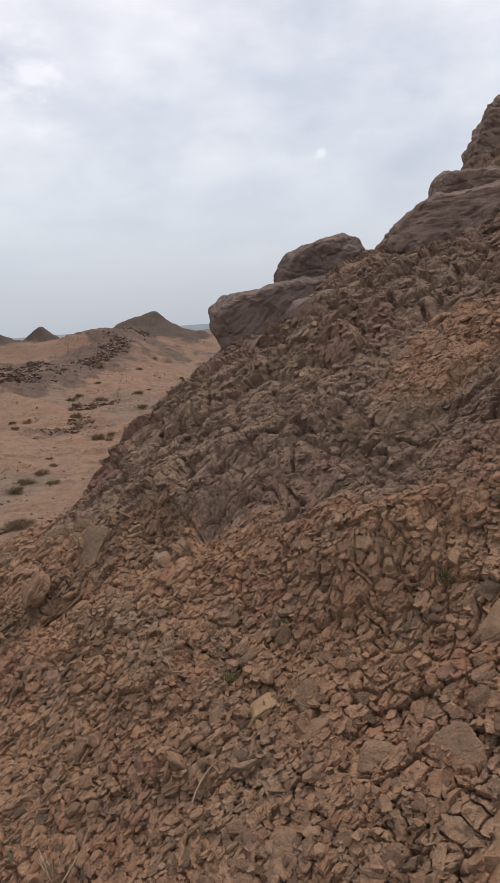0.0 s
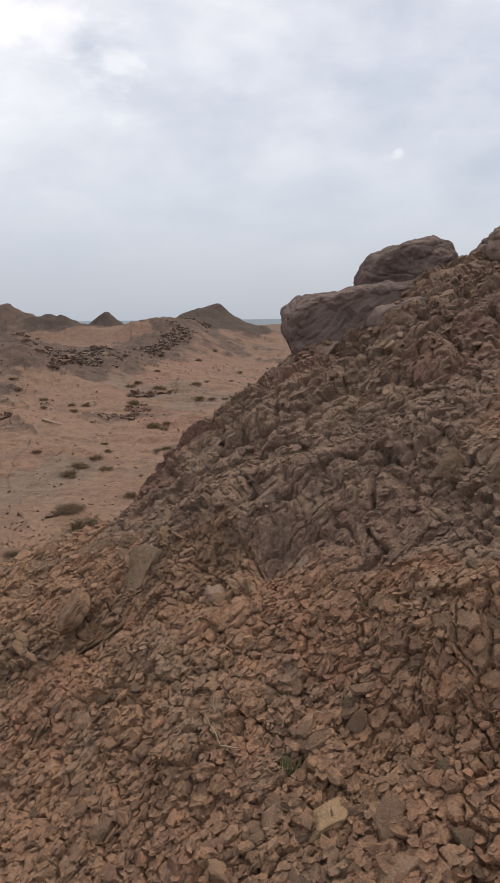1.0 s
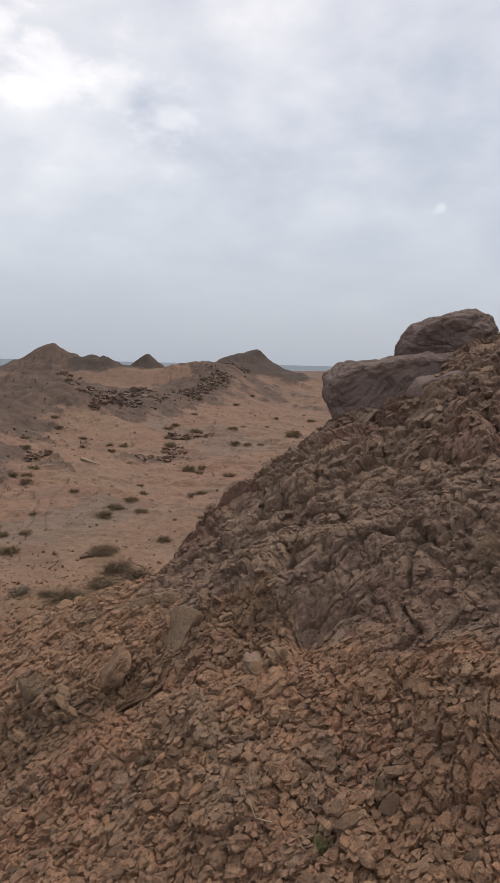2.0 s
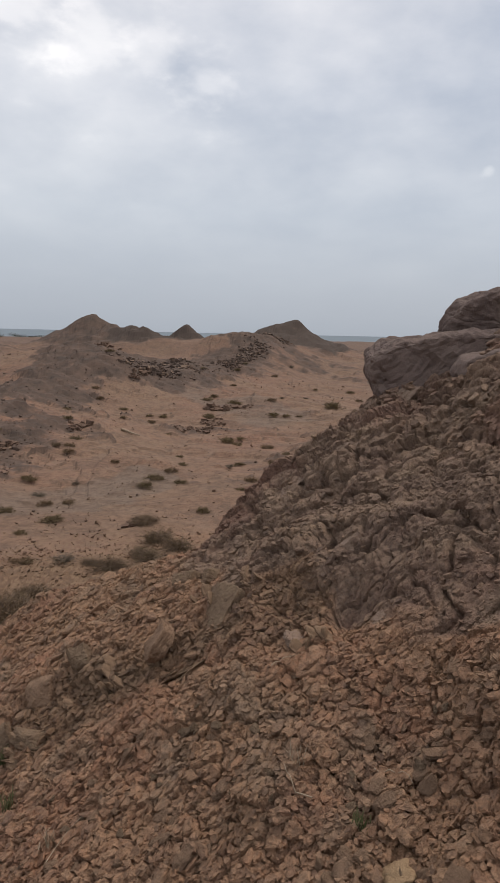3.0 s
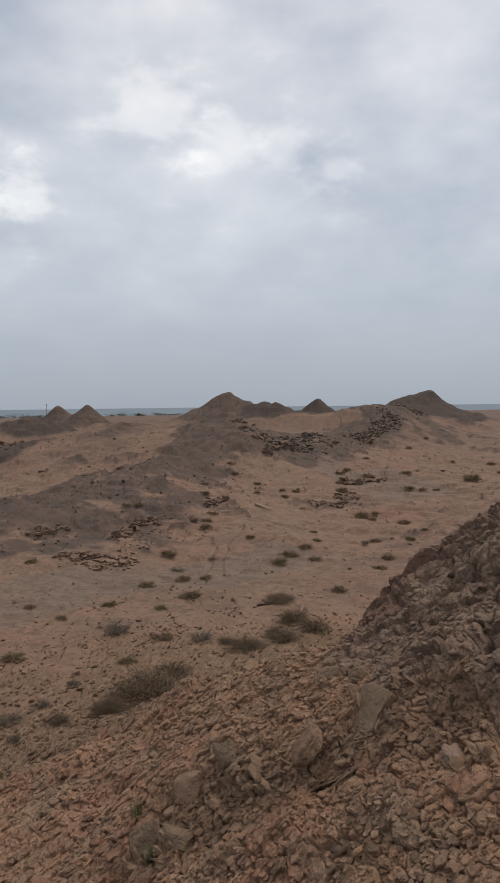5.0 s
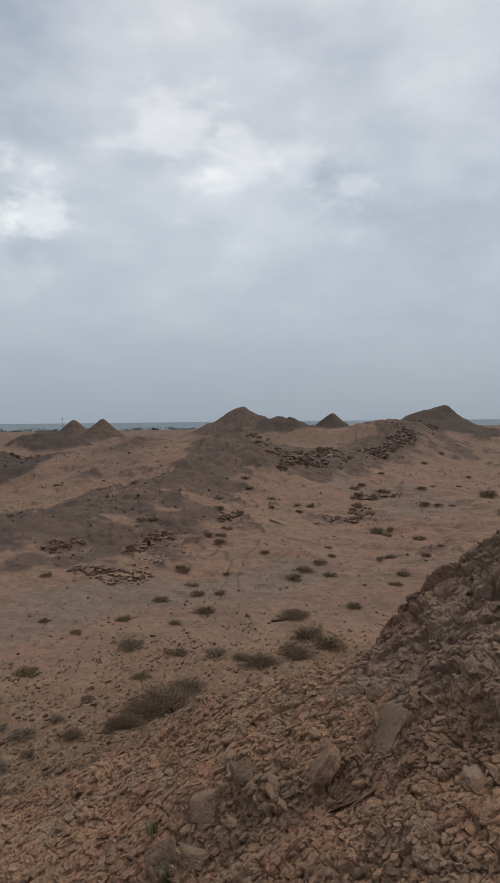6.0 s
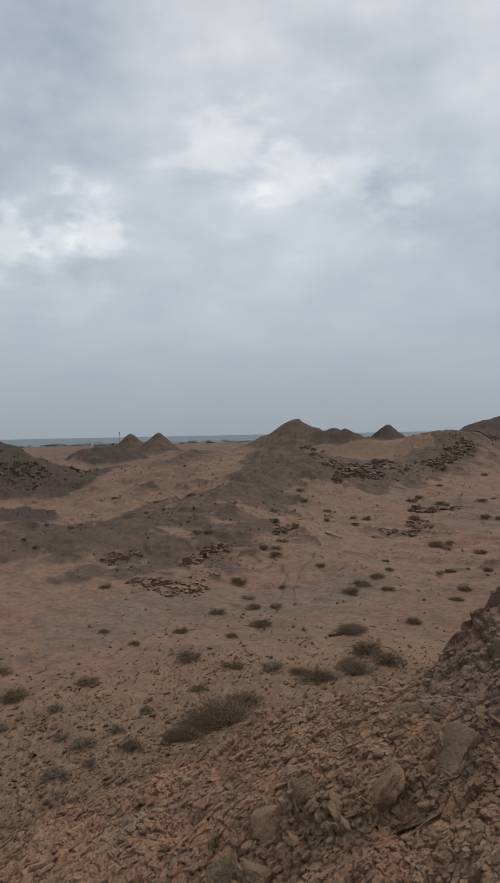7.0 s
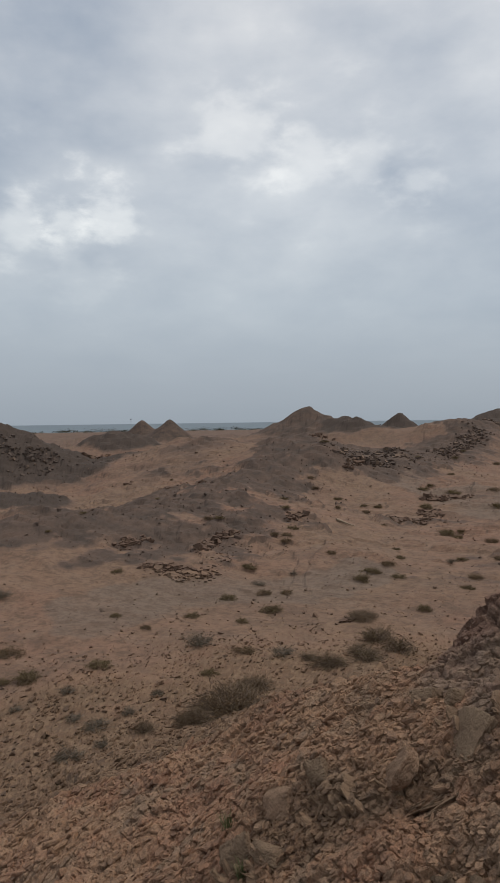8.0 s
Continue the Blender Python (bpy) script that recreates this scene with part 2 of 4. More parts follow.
def land(x, y):
    """Height of the ground without its rubble."""
    s = hill_side(x, y)
    s = s + fbm(x / 0.9, y / 0.9, 3, 60) * 0.16
    s = s - 0.11 * np.exp(-((x + 0.26) / 0.34) ** 2 - ((y - 3.30) / 0.36) ** 2) - 0.11 * np.exp(-((x + 0.20) / 0.11) ** 2 - ((y - 3.22) / 0.13) ** 2) - 0.09 * np.exp(-((x + 0.34) / 0.08) ** 2 - ((y - 3.74) / 0.09) ** 2)
    s = s - 0.08 * np.exp(-((x + 1.12) / 0.13) ** 2 - ((y - 3.16) / 0.12) ** 2)
    s = s + 0.09 * np.exp(-((x - 0.42) / 0.34) ** 2 - ((y - 2.35) / 0.22) ** 2)
    s = s - 0.14 * np.exp(-((x - 0.30) / 0.42) ** 2 - ((y - 5.75) / 0.38) ** 2)
    p = plain(x, y) + far_hills(x, y)
    p = p + 2.1 * strip(x, y, DARK_RIDGE, 7) + 1.5 * strip(x, y, DARK_GRAVEL, 5)
    far = np.hypot(x, y)
    dark = dark_zone(x, y) * smooth(20, 32, far) * (1 - smooth(190, 260, far))
    crag = np.abs(fbm(x / 3.4, y / 3.4, 4, 120, 0.55))
    p = p + ledges(x, y) * (1 - smooth(4.0, 5.6, far_hills(x, y))) + dark * (crag - 0.15) * np.clip(far / 75, 0.35, 1.1) * (1 - 0.35 * smooth(105, 130, far)) + dark * 0.28 * np.abs(fbm(x / 1.3, y / 0.8, 4, 126, 0.6)) * (1 - smooth(60, 110, far))
    tall = smooth(4.6, 7.5, far_hills(x, y)) * (1 - smooth(180, 215, far)) + smooth(2.0, 5.0, far_hills(x, y)) * (1 - smooth(85, 95, far))
    p = p + np.minimum(tall, 1) * (0.35 * fbm(x / 4.5, y / 4.5, 4, 122, 0.55) - 0.5 * np.abs(fbm(x / 2.2, y / 2.2, 3, 124)))
    z = soft_max(s, p, 0.35)
    # the shore, beyond which the sea lies
    shore = -math.sin(radians(45)) * x + math.cos(radians(45)) * y
    return z - 4.0 * smooth(575, 615, shore + 0.0)


def rock_zone(x, y):
    """1 where the slope is cracked bedrock, 0 where it is loose rubble, by place on the slope."""
    edge = y - (2.9 - 0.8 * x) + 0.5 * fbm(x / 0.5, y / 0.5, 3, 70)
    z = smooth(-0.1, 0.35, edge) * smooth(-1.75, -1.15, x + 0.3 * fbm(x / 0.4, y / 0.4, 2, 74))
    tan = np.exp(-((x - 1.15) / 0.65) ** 2 - ((y - 3.35) / 0.55) ** 2)
    return z * (1 - 0.6 * smooth(0.35, 0.7, tan + 0.3 * fbm(x / 0.4, y / 0.4, 2, 77)))


def scree(x, y):
    """1 on the stony slope, thinning out over the gravel at its foot."""
    hill = smooth(-3.4, -0.3, hill_side(x, y) - plain(x, y) + 1.1 * fbm(x / 1.6, y / 1.6, 4, 95))
    return hill * (1 - smooth(13, 20, np.hypot(x, y)))


def cleft(x, y, size, narrow, salt):
    """1 along thin wandering cracks that run on past one another."""
    n = value_noise(x / size, y / size, salt) + 0.45 * value_noise(2.3 * x / size + 5.1, 2.3 * y / size - 2.7, salt + 1)
    return np.exp(-(n / narrow) ** 2)


def knobs(x, y, size, salt):
    """Rounded lumps that meet in creases."""
    return np.minimum(2.2 * np.abs(value_noise(x / size, y / size, salt)), 0.8)


def masses(x, y, across, along, salt):
    """Rounded masses of rock grown together, with narrow clefts where they meet; and a number for each."""
    top, edge, own = blocks(x / across, y / along, salt, 0.6, 0.1)
    return np.power(np.minimum(edge / 0.20, 1.0), 0.7) + 0.6 * top, own


def flakes(x, y, across, along, salt):
    """Flat broken pieces lying like shingles: their depth below the crack-free top, their lie, and a number for each."""
    top, edge, own = blocks(x / across, y / along, salt, 0.8, 0.15)
    return np.minimum(edge / 0.09, 1.0), top, own


def rubble(x, y):
    """Height of stones and blocks above the smooth slope, to be laid off along its lean, the rocky zone, and a shade for each stone."""
    zone = rock_zone(x, y)
    y = y + 0.9 * np.clip(-1.723 + 0.55 * x + 0.28 * y - hill_side(x, y), 0, 6)
    c, s = math.cos(0.35), math.sin(0.35)
    wx, wy = x + 0.05 * fbm(x / 0.2, y / 0.2, 4, 80, 0.5), y + 0.08 * fbm(x / 0.2, y / 0.2, 4, 85, 0.5)
    u, v = (wx * c + wy * s), (-wx * s + wy * c)
    k0, n0 = masses(u, v, 0.36, 0.50, 8)
    k1, n1 = masses(u, v, 0.125, 0.19, 1)
    k2, n2 = masses(u, v, 0.042, 0.075, 2)
    coarse = smooth(3.6, 4.8, y + 0.6 * fbm(x / 0.6, y / 0.6, 2, 66))
    broken = smooth(-0.12, 0.16, fbm(x / 0.55, y / 0.55, 3, 68))
    # beds of rock that break off in low steps towards the foot
    bed = v / 0.27 + 0.9 * fbm(x / 0.6, y / 0.9, 3, 56)
    part = bed - np.floor(bed)
    step = (1 - part) * smooth(0.0, 0.08, part)
    rock = 0.050 * k0 * (0.5 + 0.8 * coarse) + 0.020 * k1 * (0.42 + 0.65 * broken + 0.3 * coarse) + 0.0095 * k2 + 0.040 * step * (0.2 + 0.8 * coarse)
    rock = rock - 0.060 * cleft(0.7 * u, 0.9 * v, 0.36, 0.035, 20) - 0.036 * cleft(0.8 * u, 1.1 * v, 0.17, 0.05, 23) - 0.016 * cleft(u, v, 0.07, 0.07, 26)
    rock = rock + 0.005 * knobs(wx, wy, 0.022, 65) + 0.018 * fbm(x / 0.09, y / 0.12, 4, 64, 0.6) + 0.08 * fbm(x / 0.5, y / 0.5, 3, 90, 0.5) - 0.035 - 0.04 * coarse
    wx, wy = x + 0.030 * fbm(x / 0.10, y / 0.10, 3, 93, 0.5), y + 0.030 * fbm(x / 0.10, y / 0.10, 3, 96, 0.5)
    c, s = math.cos(0.6), math.sin(0.6)
    u, v = (wx * c + wy * s), (-wx * s + wy * c)
    p0, t0, m0 = flakes(u, v, 0.125, 0.14, 4)
    p1, t1, m1 = flakes(u, v, 0.056, 0.064, 5)
    p2, t2, m2 = flakes(u, v, 0.029, 0.034, 6)
    lump = smooth(-0.15, 0.15, fbm(x / 0.45, y / 0.45, 3, 99))
    whole = smooth(0.60, 0.66, m0) * (0.25 + 0.75 * lump)
    firm = smooth(0.50, 0.56, m1)
    loose = 0.020 * p0 + 0.026 * t0 + (1 - whole) * (0.024 * p1 + 0.020 * t1 + (1 - firm) * (0.009 * p2 + 0.009 * t2)) + whole * (0.025 - 0.018 * cleft(u, v, 0.09, 0.06, 28))
    loose = loose + 0.006 * knobs(u, v, 0.03, 63) + 0.006 * fbm(x / 0.03, y / 0.03, 3, 69, 0.6) + 0.08 * fbm(x / 0.4, y / 0.4, 3, 103) - 0.045
    shade = zone * (0.3 * n0 + 0.4 * n1 + 0.3 * n2) + (1 - zone) * (whole * m0 + (1 - whole) * (firm * m1 + (1 - firm) * m2))
    return zone * rock + (1 - zone) * loose, zone, shade
# LAND-END

# ---- materials ----


class Nodes:
    """A material under construction."""

    def __init__(self, name):
        self.mat = bpy.data.materials.new(name)
        self.mat.use_nodes = True
        self.n, self.l = self.mat.node_tree.nodes, self.mat.node_tree.links
        self.bsdf = self.n["Principled BSDF"]
        self.place = self.n.new("ShaderNodeTexCoord").outputs["Object"]

    def put(self, socket, value):
        if isinstance(value, bpy.types.NodeSocket):
            self.l.new(value, socket)
        else:
            socket.default_value = value

    def noise(self, scale, detail=4.0, rough=0.55, distort=0.0, vector=None):
        t = self.n.new("ShaderNodeTexNoise")
        t.inputs["Scale"].default_value, t.inputs["Detail"].default_value = scale, detail
        t.inputs["Roughness"].default_value, t.inputs["Distortion"].default_value = rough, distort
        self.l.new(vector or self.place, t.inputs["Vector"])
        return t.outputs["Fac"]

    def cells(self, scale, feature="F1", out="Distance", vector=None):
        t = self.n.new("ShaderNodeTexVoronoi")
        t.feature = feature
        t.inputs["Scale"].default_value = scale
        self.l.new(vector or self.place, t.inputs["Vector"])
        return t.outputs[out]

    def ramp(self, fac, *stops):
        r = self.n.new("ShaderNodeValToRGB")
        while len(r.color_ramp.elements) < len(stops):
            r.color_ramp.elements.new(0.5)
        for el, (at, c) in zip(r.color_ramp.elements, stops):
            el.position, el.color = at, ((c, c, c, 1) if isinstance(c, (int, float)) else (*c, 1))
        self.l.new(fac, r.inputs[0])
        return r.outputs[0]

    def mix(self, fac, a, b, blend="MIX"):
        m = self.n.new("ShaderNodeMix")
        m.data_type, m.blend_type = "RGBA", blend
        self.put(m.inputs[0], fac)
        for s, v in ((m.inputs[6], a), (m.inputs[7], b)):
            self.put(s, v if isinstance(v, bpy.types.NodeSocket) else (*v, 1))
        return m.outputs[2]

    def math(self, op, a, b=0.0):
        m = self.n.new("ShaderNodeMath")
        m.operation = op
        self.put(m.inputs[0], a)
        self.put(m.inputs[1], b)
        return m.outputs[0]

    def attribute(self, name):
        a = self.n.new("ShaderNodeAttribute")
        a.attribute_name = name
        return a.outputs

    def random(self):
        return self.n.new("ShaderNodeObjectInfo").outputs["Random"]

    def island(self):
        return self.n.new("ShaderNodeNewGeometry").outputs["Random Per Island"]

    def bump(self, height, distance, strength=1.0, under=None):
        b = self.n.new("ShaderNodeBump")
        b.inputs["Strength"].default_value, b.inputs["Distance"].default_value = strength, distance
        self.l.new(height, b.inputs["Height"])
        if under:
            self.l.new(under, b.inputs["Normal"])
        return b.outputs[0]

    def done(self, colour, rough=0.9, normal=None):
        self.put(self.bsdf.inputs["Base Color"], colour)
        self.put(self.bsdf.inputs["Roughness"], rough)
        self.bsdf.inputs["Specular IOR Level"].default_value = 0.10
        if normal:
            self.l.new(normal, self.bsdf.inputs["Normal"])
        return self.mat


SAND, SAND_PINK, SAND_PALE = (0.244, 0.157, 0.106), (0.256, 0.148, 0.102), (0.232, 0.166, 0.122)
RUBBLE, RUBBLE_RED, RUBBLE_GREY = (0.322, 0.189, 0.113), (0.312, 0.160, 0.099), (0.262, 0.177, 0.118)
ROCK, ROCK_LIGHT, ROCK_DARK = (0.210, 0.142, 0.106), (0.275, 0.194, 0.136), (0.112, 0.077, 0.060)
GRAVEL_DARK = (0.060, 0.047, 0.040)


def ground_material(name, loose=False):
    """The land's own stuff by zone; loose: stones lying on it, each of its own shade."""
    m = Nodes(name)
    zones = m.attribute("zones")
    split = m.n.new("ShaderNodeSeparateColor")
    m.l.new(zones["Color"], split.inputs[0])
    dark, hill, rock = split.outputs
    pale = zones["Alpha"]
    broad, mid, fine = m.noise(0.10, 5, 0.6), m.noise(0.9, 6, 0.65), m.noise(14, 5, 0.65)
    ragged = m.math("MULTIPLY", m.math("SUBTRACT", m.noise(0.55, 7, 0.72), 0.5), 1.7)
    sand = m.mix(m.ramp(broad, (0.40, 0.0), (0.62, 1.0)), SAND, SAND_PINK)
    sand = m.mix(m.ramp(mid, (0.48, 0.0), (0.72, 0.75)), sand, SAND_PALE)
    sand = m.mix(m.ramp(m.noise(0.33, 6, 0.7), (0.50, 0.0), (0.68, 0.85)), sand, (0.158, 0.103, 0.076))
    sand = m.mix(m.ramp(m.math("ADD", m.math("MULTIPLY", pale, m.math("SUBTRACT", 1.0, hill)), ragged), (0.45, 0.0), (1.0, 0.6)), sand, (0.175, 0.142, 0.115))
    pebbles = m.ramp(m.cells(5.5), (0.03, 0.5), (0.12, 0.0))
    sand = m.mix(m.math("MULTIPLY", pebbles, m.ramp(m.noise(0.7, 4, 0.7), (0.36, 0.0), (0.56, 1.0))), sand, (0.085, 0.062, 0.052))
    sand = m.mix(m.ramp(m.noise(5.0, 8, 0.80), (0.38, 0.7), (0.53, 0.0)), sand, (0.110, 0.075, 0.053))
    sand = m.mix(m.ramp(m.noise(1.6, 8, 0.80), (0.40, 0.65), (0.52, 0.0)), sand, (0.125, 0.084, 0.060))
    sand = m.mix(m.ramp(m.cells(19), (0.06, 0.55), (0.20, 0.0)), sand, (0.10, 0.074, 0.060))
    gravel = m.mix(m.ramp(fine, (0.35, 0.0), (0.65, 1.0)), GRAVEL_DARK, (0.082, 0.062, 0.050))
    gravel = m.mix(m.ramp(m.noise(1.4, 6, 0.7), (0.58, 0.0), (0.74, 0.35)), gravel, (0.100, 0.074, 0.060))
    gravel = m.mix(m.ramp(m.cells(3.2), (0.05, 0.7), (0.22, 0.0)), gravel, (0.055, 0.043, 0.040))
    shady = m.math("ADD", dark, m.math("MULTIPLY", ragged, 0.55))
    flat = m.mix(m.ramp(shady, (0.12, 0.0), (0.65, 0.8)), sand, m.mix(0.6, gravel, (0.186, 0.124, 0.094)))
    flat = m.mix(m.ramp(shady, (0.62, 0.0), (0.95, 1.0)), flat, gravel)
    # steep faces of the flat ground go darker brown, less where already dark
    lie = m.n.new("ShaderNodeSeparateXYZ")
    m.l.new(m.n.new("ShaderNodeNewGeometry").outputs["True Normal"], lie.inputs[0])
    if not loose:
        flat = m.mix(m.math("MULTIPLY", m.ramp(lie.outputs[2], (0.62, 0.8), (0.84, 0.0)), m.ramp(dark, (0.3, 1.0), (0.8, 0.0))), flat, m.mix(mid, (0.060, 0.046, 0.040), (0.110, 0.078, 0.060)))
    stone = m.mix(m.ramp(m.noise(1.7, 4, 0.6), (0.42, 0.0), (0.66, 1.0)), RUBBLE, RUBBLE_RED)
    stone = m.mix(m.ramp(m.noise(2.6, 4, 0.6, 0.4), (0.50, 0.0), (0.66, 0.95)), stone, RUBBLE_GREY)
    stone = m.mix(m.ramp(m.cells(14, out="Color"), (0.1, 0.30), (0.9, 0.0)), stone, (0.29, 0.205, 0.145))
    stone = m.mix(m.ramp(m.math("ADD", pale, m.math("MULTIPLY", ragged, 0.3)), (0.2, 0.0), (0.8, 0.8)), stone, m.mix(mid, (0.128, 0.090, 0.056), (0.148, 0.092, 0.060)))
    crag = m.mix(m.ramp(m.noise(2.2, 6, 0.65), (0.38, 0.0), (0.66, 1.0)), ROCK, ROCK_LIGHT)
    crag = m.mix(m.ramp(m.noise(7, 6, 0.7), (0.30, 0.7), (0.52, 0.0)), crag, ROCK_DARK)
    crag = m.mix(m.ramp(m.noise(1.3, 3, 0.6), (0.50, 0.0), (0.66, 0.75)), crag, (0.205, 0.118, 0.088))
    near = m.mix(m.ramp(m.math("ADD", rock, m.math("MULTIPLY", ragged, 0.35)), (0.3, 0.0), (0.7, 1.0)), stone, crag)
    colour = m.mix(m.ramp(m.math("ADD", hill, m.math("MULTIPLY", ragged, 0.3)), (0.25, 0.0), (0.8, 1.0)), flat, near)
    shade = m.island() if loose else m.attribute("shade")["Fac"]
    if loose:
        colour = m.mix(m.ramp(shade, (0.0, 0.40), (0.35, 0.0)), colour, (0.10, 0.074, 0.062))
        colour = m.mix(m.ramp(shade, (0.62, 0.0), (1.0, 0.45)), colour, (0.36, 0.24, 0.155))
        colour = m.mix(m.math("MULTIPLY", dark, 0.35), colour, (0.155, 0.116, 0.096))
    else:
        colour = m.mix(m.math("MULTIPLY", hill, m.ramp(shade, (0.15, 0.32), (0.45, 0.0))), colour, (0.13, 0.088, 0.068))
        colour = m.mix(m.math("MULTIPLY", hill, m.ramp(shade, (0.60, 0.0), (0.90, 0.34))), colour, (0.38, 0.255, 0.165))
    colour = m.mix(m.ramp(m.noise(45, 5, 0.75), (0.30, 0.55), (0.58, 0.0)), colour, (0.06, 0.046, 0.040))
    low = m.bump(m.noise(11, 6, 0.75), 0.020, 0.5)
    middle = m.bump(m.noise(24, 5, 0.7), 0.026, 0.7, low)
    high = m.bump(m.noise(85, 5, 0.75), 0.010, 0.9, middle)
    return m.done(colour, 0.93, high)


def rock_material(name, base, light, darker, scale=1.0, strata=0.0):
    m = Nodes(name)
    stretch = m.n.new("ShaderNodeMapping")
    stretch.inputs["Scale"].default_value = (1, 1, 1 + strata)
    m.l.new(m.place, stretch.inputs[0])
    v = stretch.outputs[0]
    colour = m.mix(m.ramp(m.noise(3.0 * scale, 6, 0.65, 0.3, v), (0.36, 0.0), (0.66, 1.0)), base, light)
    colour = m.mix(m.ramp(m.noise(9 * scale, 6, 0.7, 0.2, v), (0.30, 0.75), (0.50, 0.0)), colour, darker)
    colour = m.mix(m.ramp(m.noise(60 * scale, 4, 0.7), (0.30, 0.30), (0.62, 0.0)), colour, darker)
    colour = m.mix(m.ramp(m.random(), (0.0, 0.0), (1.0, 0.35)), colour, light)
    low = m.bump(m.noise(6 * scale, 7, 0.68, 0.3, v), 0.06, 0.7)
    high = m.bump(m.noise(34 * scale, 5, 0.7), 0.006, 0.5, low)
    return m.done(colour, 0.92, high)


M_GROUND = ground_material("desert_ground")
M_LOOSE = ground_material("loose_stone", True)
M_BOULDER = rock_material("dark_boulder_rock", (0.146, 0.108, 0.095), (0.188, 0.143, 0.122), (0.080, 0.060, 0.054))
M_CRAG = rock_material("crag_rock", (0.160, 0.115, 0.096), (0.225, 0.168, 0.136), (0.075, 0.055, 0.048), 1.0, 0.0)
M_TAN = rock_material("tan_rock", (0.220, 0.140, 0.092), (0.275, 0.182, 0.122), (0.115, 0.076, 0.053), 2.0)

# ---- ground ----


def mesh_from(name, verts, faces, mat, smooth_faces=False, more=None):
    """A mesh from arrays of places and equal-sided faces; more: triangles besides."""
    me = bpy.data.meshes.new(name)
    verts, faces = np.asarray(verts, dtype=np.float32), np.asarray(faces, dtype=np.int32)
    me.vertices.add(len(verts))
    me.vertices.foreach_set("co", verts.ravel())
    k = faces.shape[1]
    loops, counts = faces.ravel(), np.full(len(faces), k, dtype=np.int32)
    if more is not None:
        loops, counts = np.concatenate([loops, np.asarray(more, dtype=np.int32).ravel()]), np.concatenate([counts, np.full(len(more), 3, dtype=np.int32)])
    me.loops.add(len(loops))
    me.loops.foreach_set("vertex_index", loops.astype(np.int32))
    me.polygons.add(len(counts))
    me.polygons.foreach_set("loop_start", (np.cumsum(counts) - counts).astype(np.int32))
    me.polygons.foreach_set("loop_total", counts.astype(np.int32))
    me.polygons.foreach_set("use_smooth", np.full(len(counts), smooth_faces))
    me.materials.append(mat)
    me.update(calc_edges=True)
    me.validate()
    return me


SLOPE_NORMAL = np.array((-0.55, -0.28, 1.0)) / math.sqrt(0.55 ** 2 + 0.28 ** 2 + 1)
# the pieces of the slope hang over towards its foot
SLOPE_LEAN = (SLOPE_NORMAL + np.array((-0.10, -0.32, 0.0))) / np.linalg.norm(SLOPE_NORMAL + np.array((-0.10, -0.32, 0.0)))


def surface(x, y):
    """The ground with its rubble: places, and the masks for its material."""
    base = land(x, y)
    hill = scree(x, y)
    up, zone, shade = rubble(x, y)
    up = up * (0.06 + 0.94 * hill) * (1 - smooth(9, 17, np.hypot(x, y)))
    r = np.hypot(x, y)
    wob = fbm(x / 5, y / 5, 4, 100)
    # besides the dark zones, the colour goes darker and greyer with distance from the origin
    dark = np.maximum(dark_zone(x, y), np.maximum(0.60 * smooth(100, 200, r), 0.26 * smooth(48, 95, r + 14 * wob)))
    pale = smooth(0.45, 0.7, strip(x, y, [at_turn(a, d) for a, d in ((44, 19), (36, 21), (28, 22), (20, 24))], 2.2) + 0.5 * fbm(x / 2, y / 2, 3, 105))
    pale = np.maximum(pale, smooth(0.45, 0.75, strip(x, y, [at_turn(a, d) for a, d in ((9, 48), (15, 62), (19, 72))], 5) + 0.6 * wob))
    # the foot of the slope, where olive grit has gathered between the stones
    foot = smooth(-0.5, 1.2, y - np.interp(x, CREST_X, CREST_Y) + 0.8 * fbm(x / 0.9, y / 0.9, 3, 106)) * smooth(1.0, 2.0, -x)
    grit = np.exp(-((x + 1.75) / 0.44) ** 2 - ((y - 3.20) / 0.36) ** 2) + np.exp(-((x + 0.72) / 0.50) ** 2 - ((y - 3.38) / 0.34) ** 2)
    grit = 0.62 * smooth(0.35, 0.75, grit + 0.35 * fbm(x / 0.3, y / 0.3, 3, 109))
    pale = np.maximum(pale * (1 - hill), np.maximum(foot, grit) * hill)
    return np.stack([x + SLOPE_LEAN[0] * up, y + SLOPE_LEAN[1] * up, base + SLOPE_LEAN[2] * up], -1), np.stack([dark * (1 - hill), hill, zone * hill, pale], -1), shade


def sheet(turns, radii, first):
    """One sector of the ground: places, masks, shades, faces."""
    th, rr = np.meshgrid(np.radians(turns), np.array(radii))
    x, y = -np.sin(th) * rr - 0.1, np.cos(th) * rr + 0.2
    rows, cols = rr.shape
    i, j = np.meshgrid(np.arange(rows - 1), np.arange(cols - 1), indexing="ij")
    quads = np.stack([i * cols + j, (i + 1) * cols + j, (i + 1) * cols + j + 1, i * cols + j + 1], -1).reshape(-1, 4)[:, ::-1]
    return (*surface(x.ravel(), y.ravel()), quads + first)


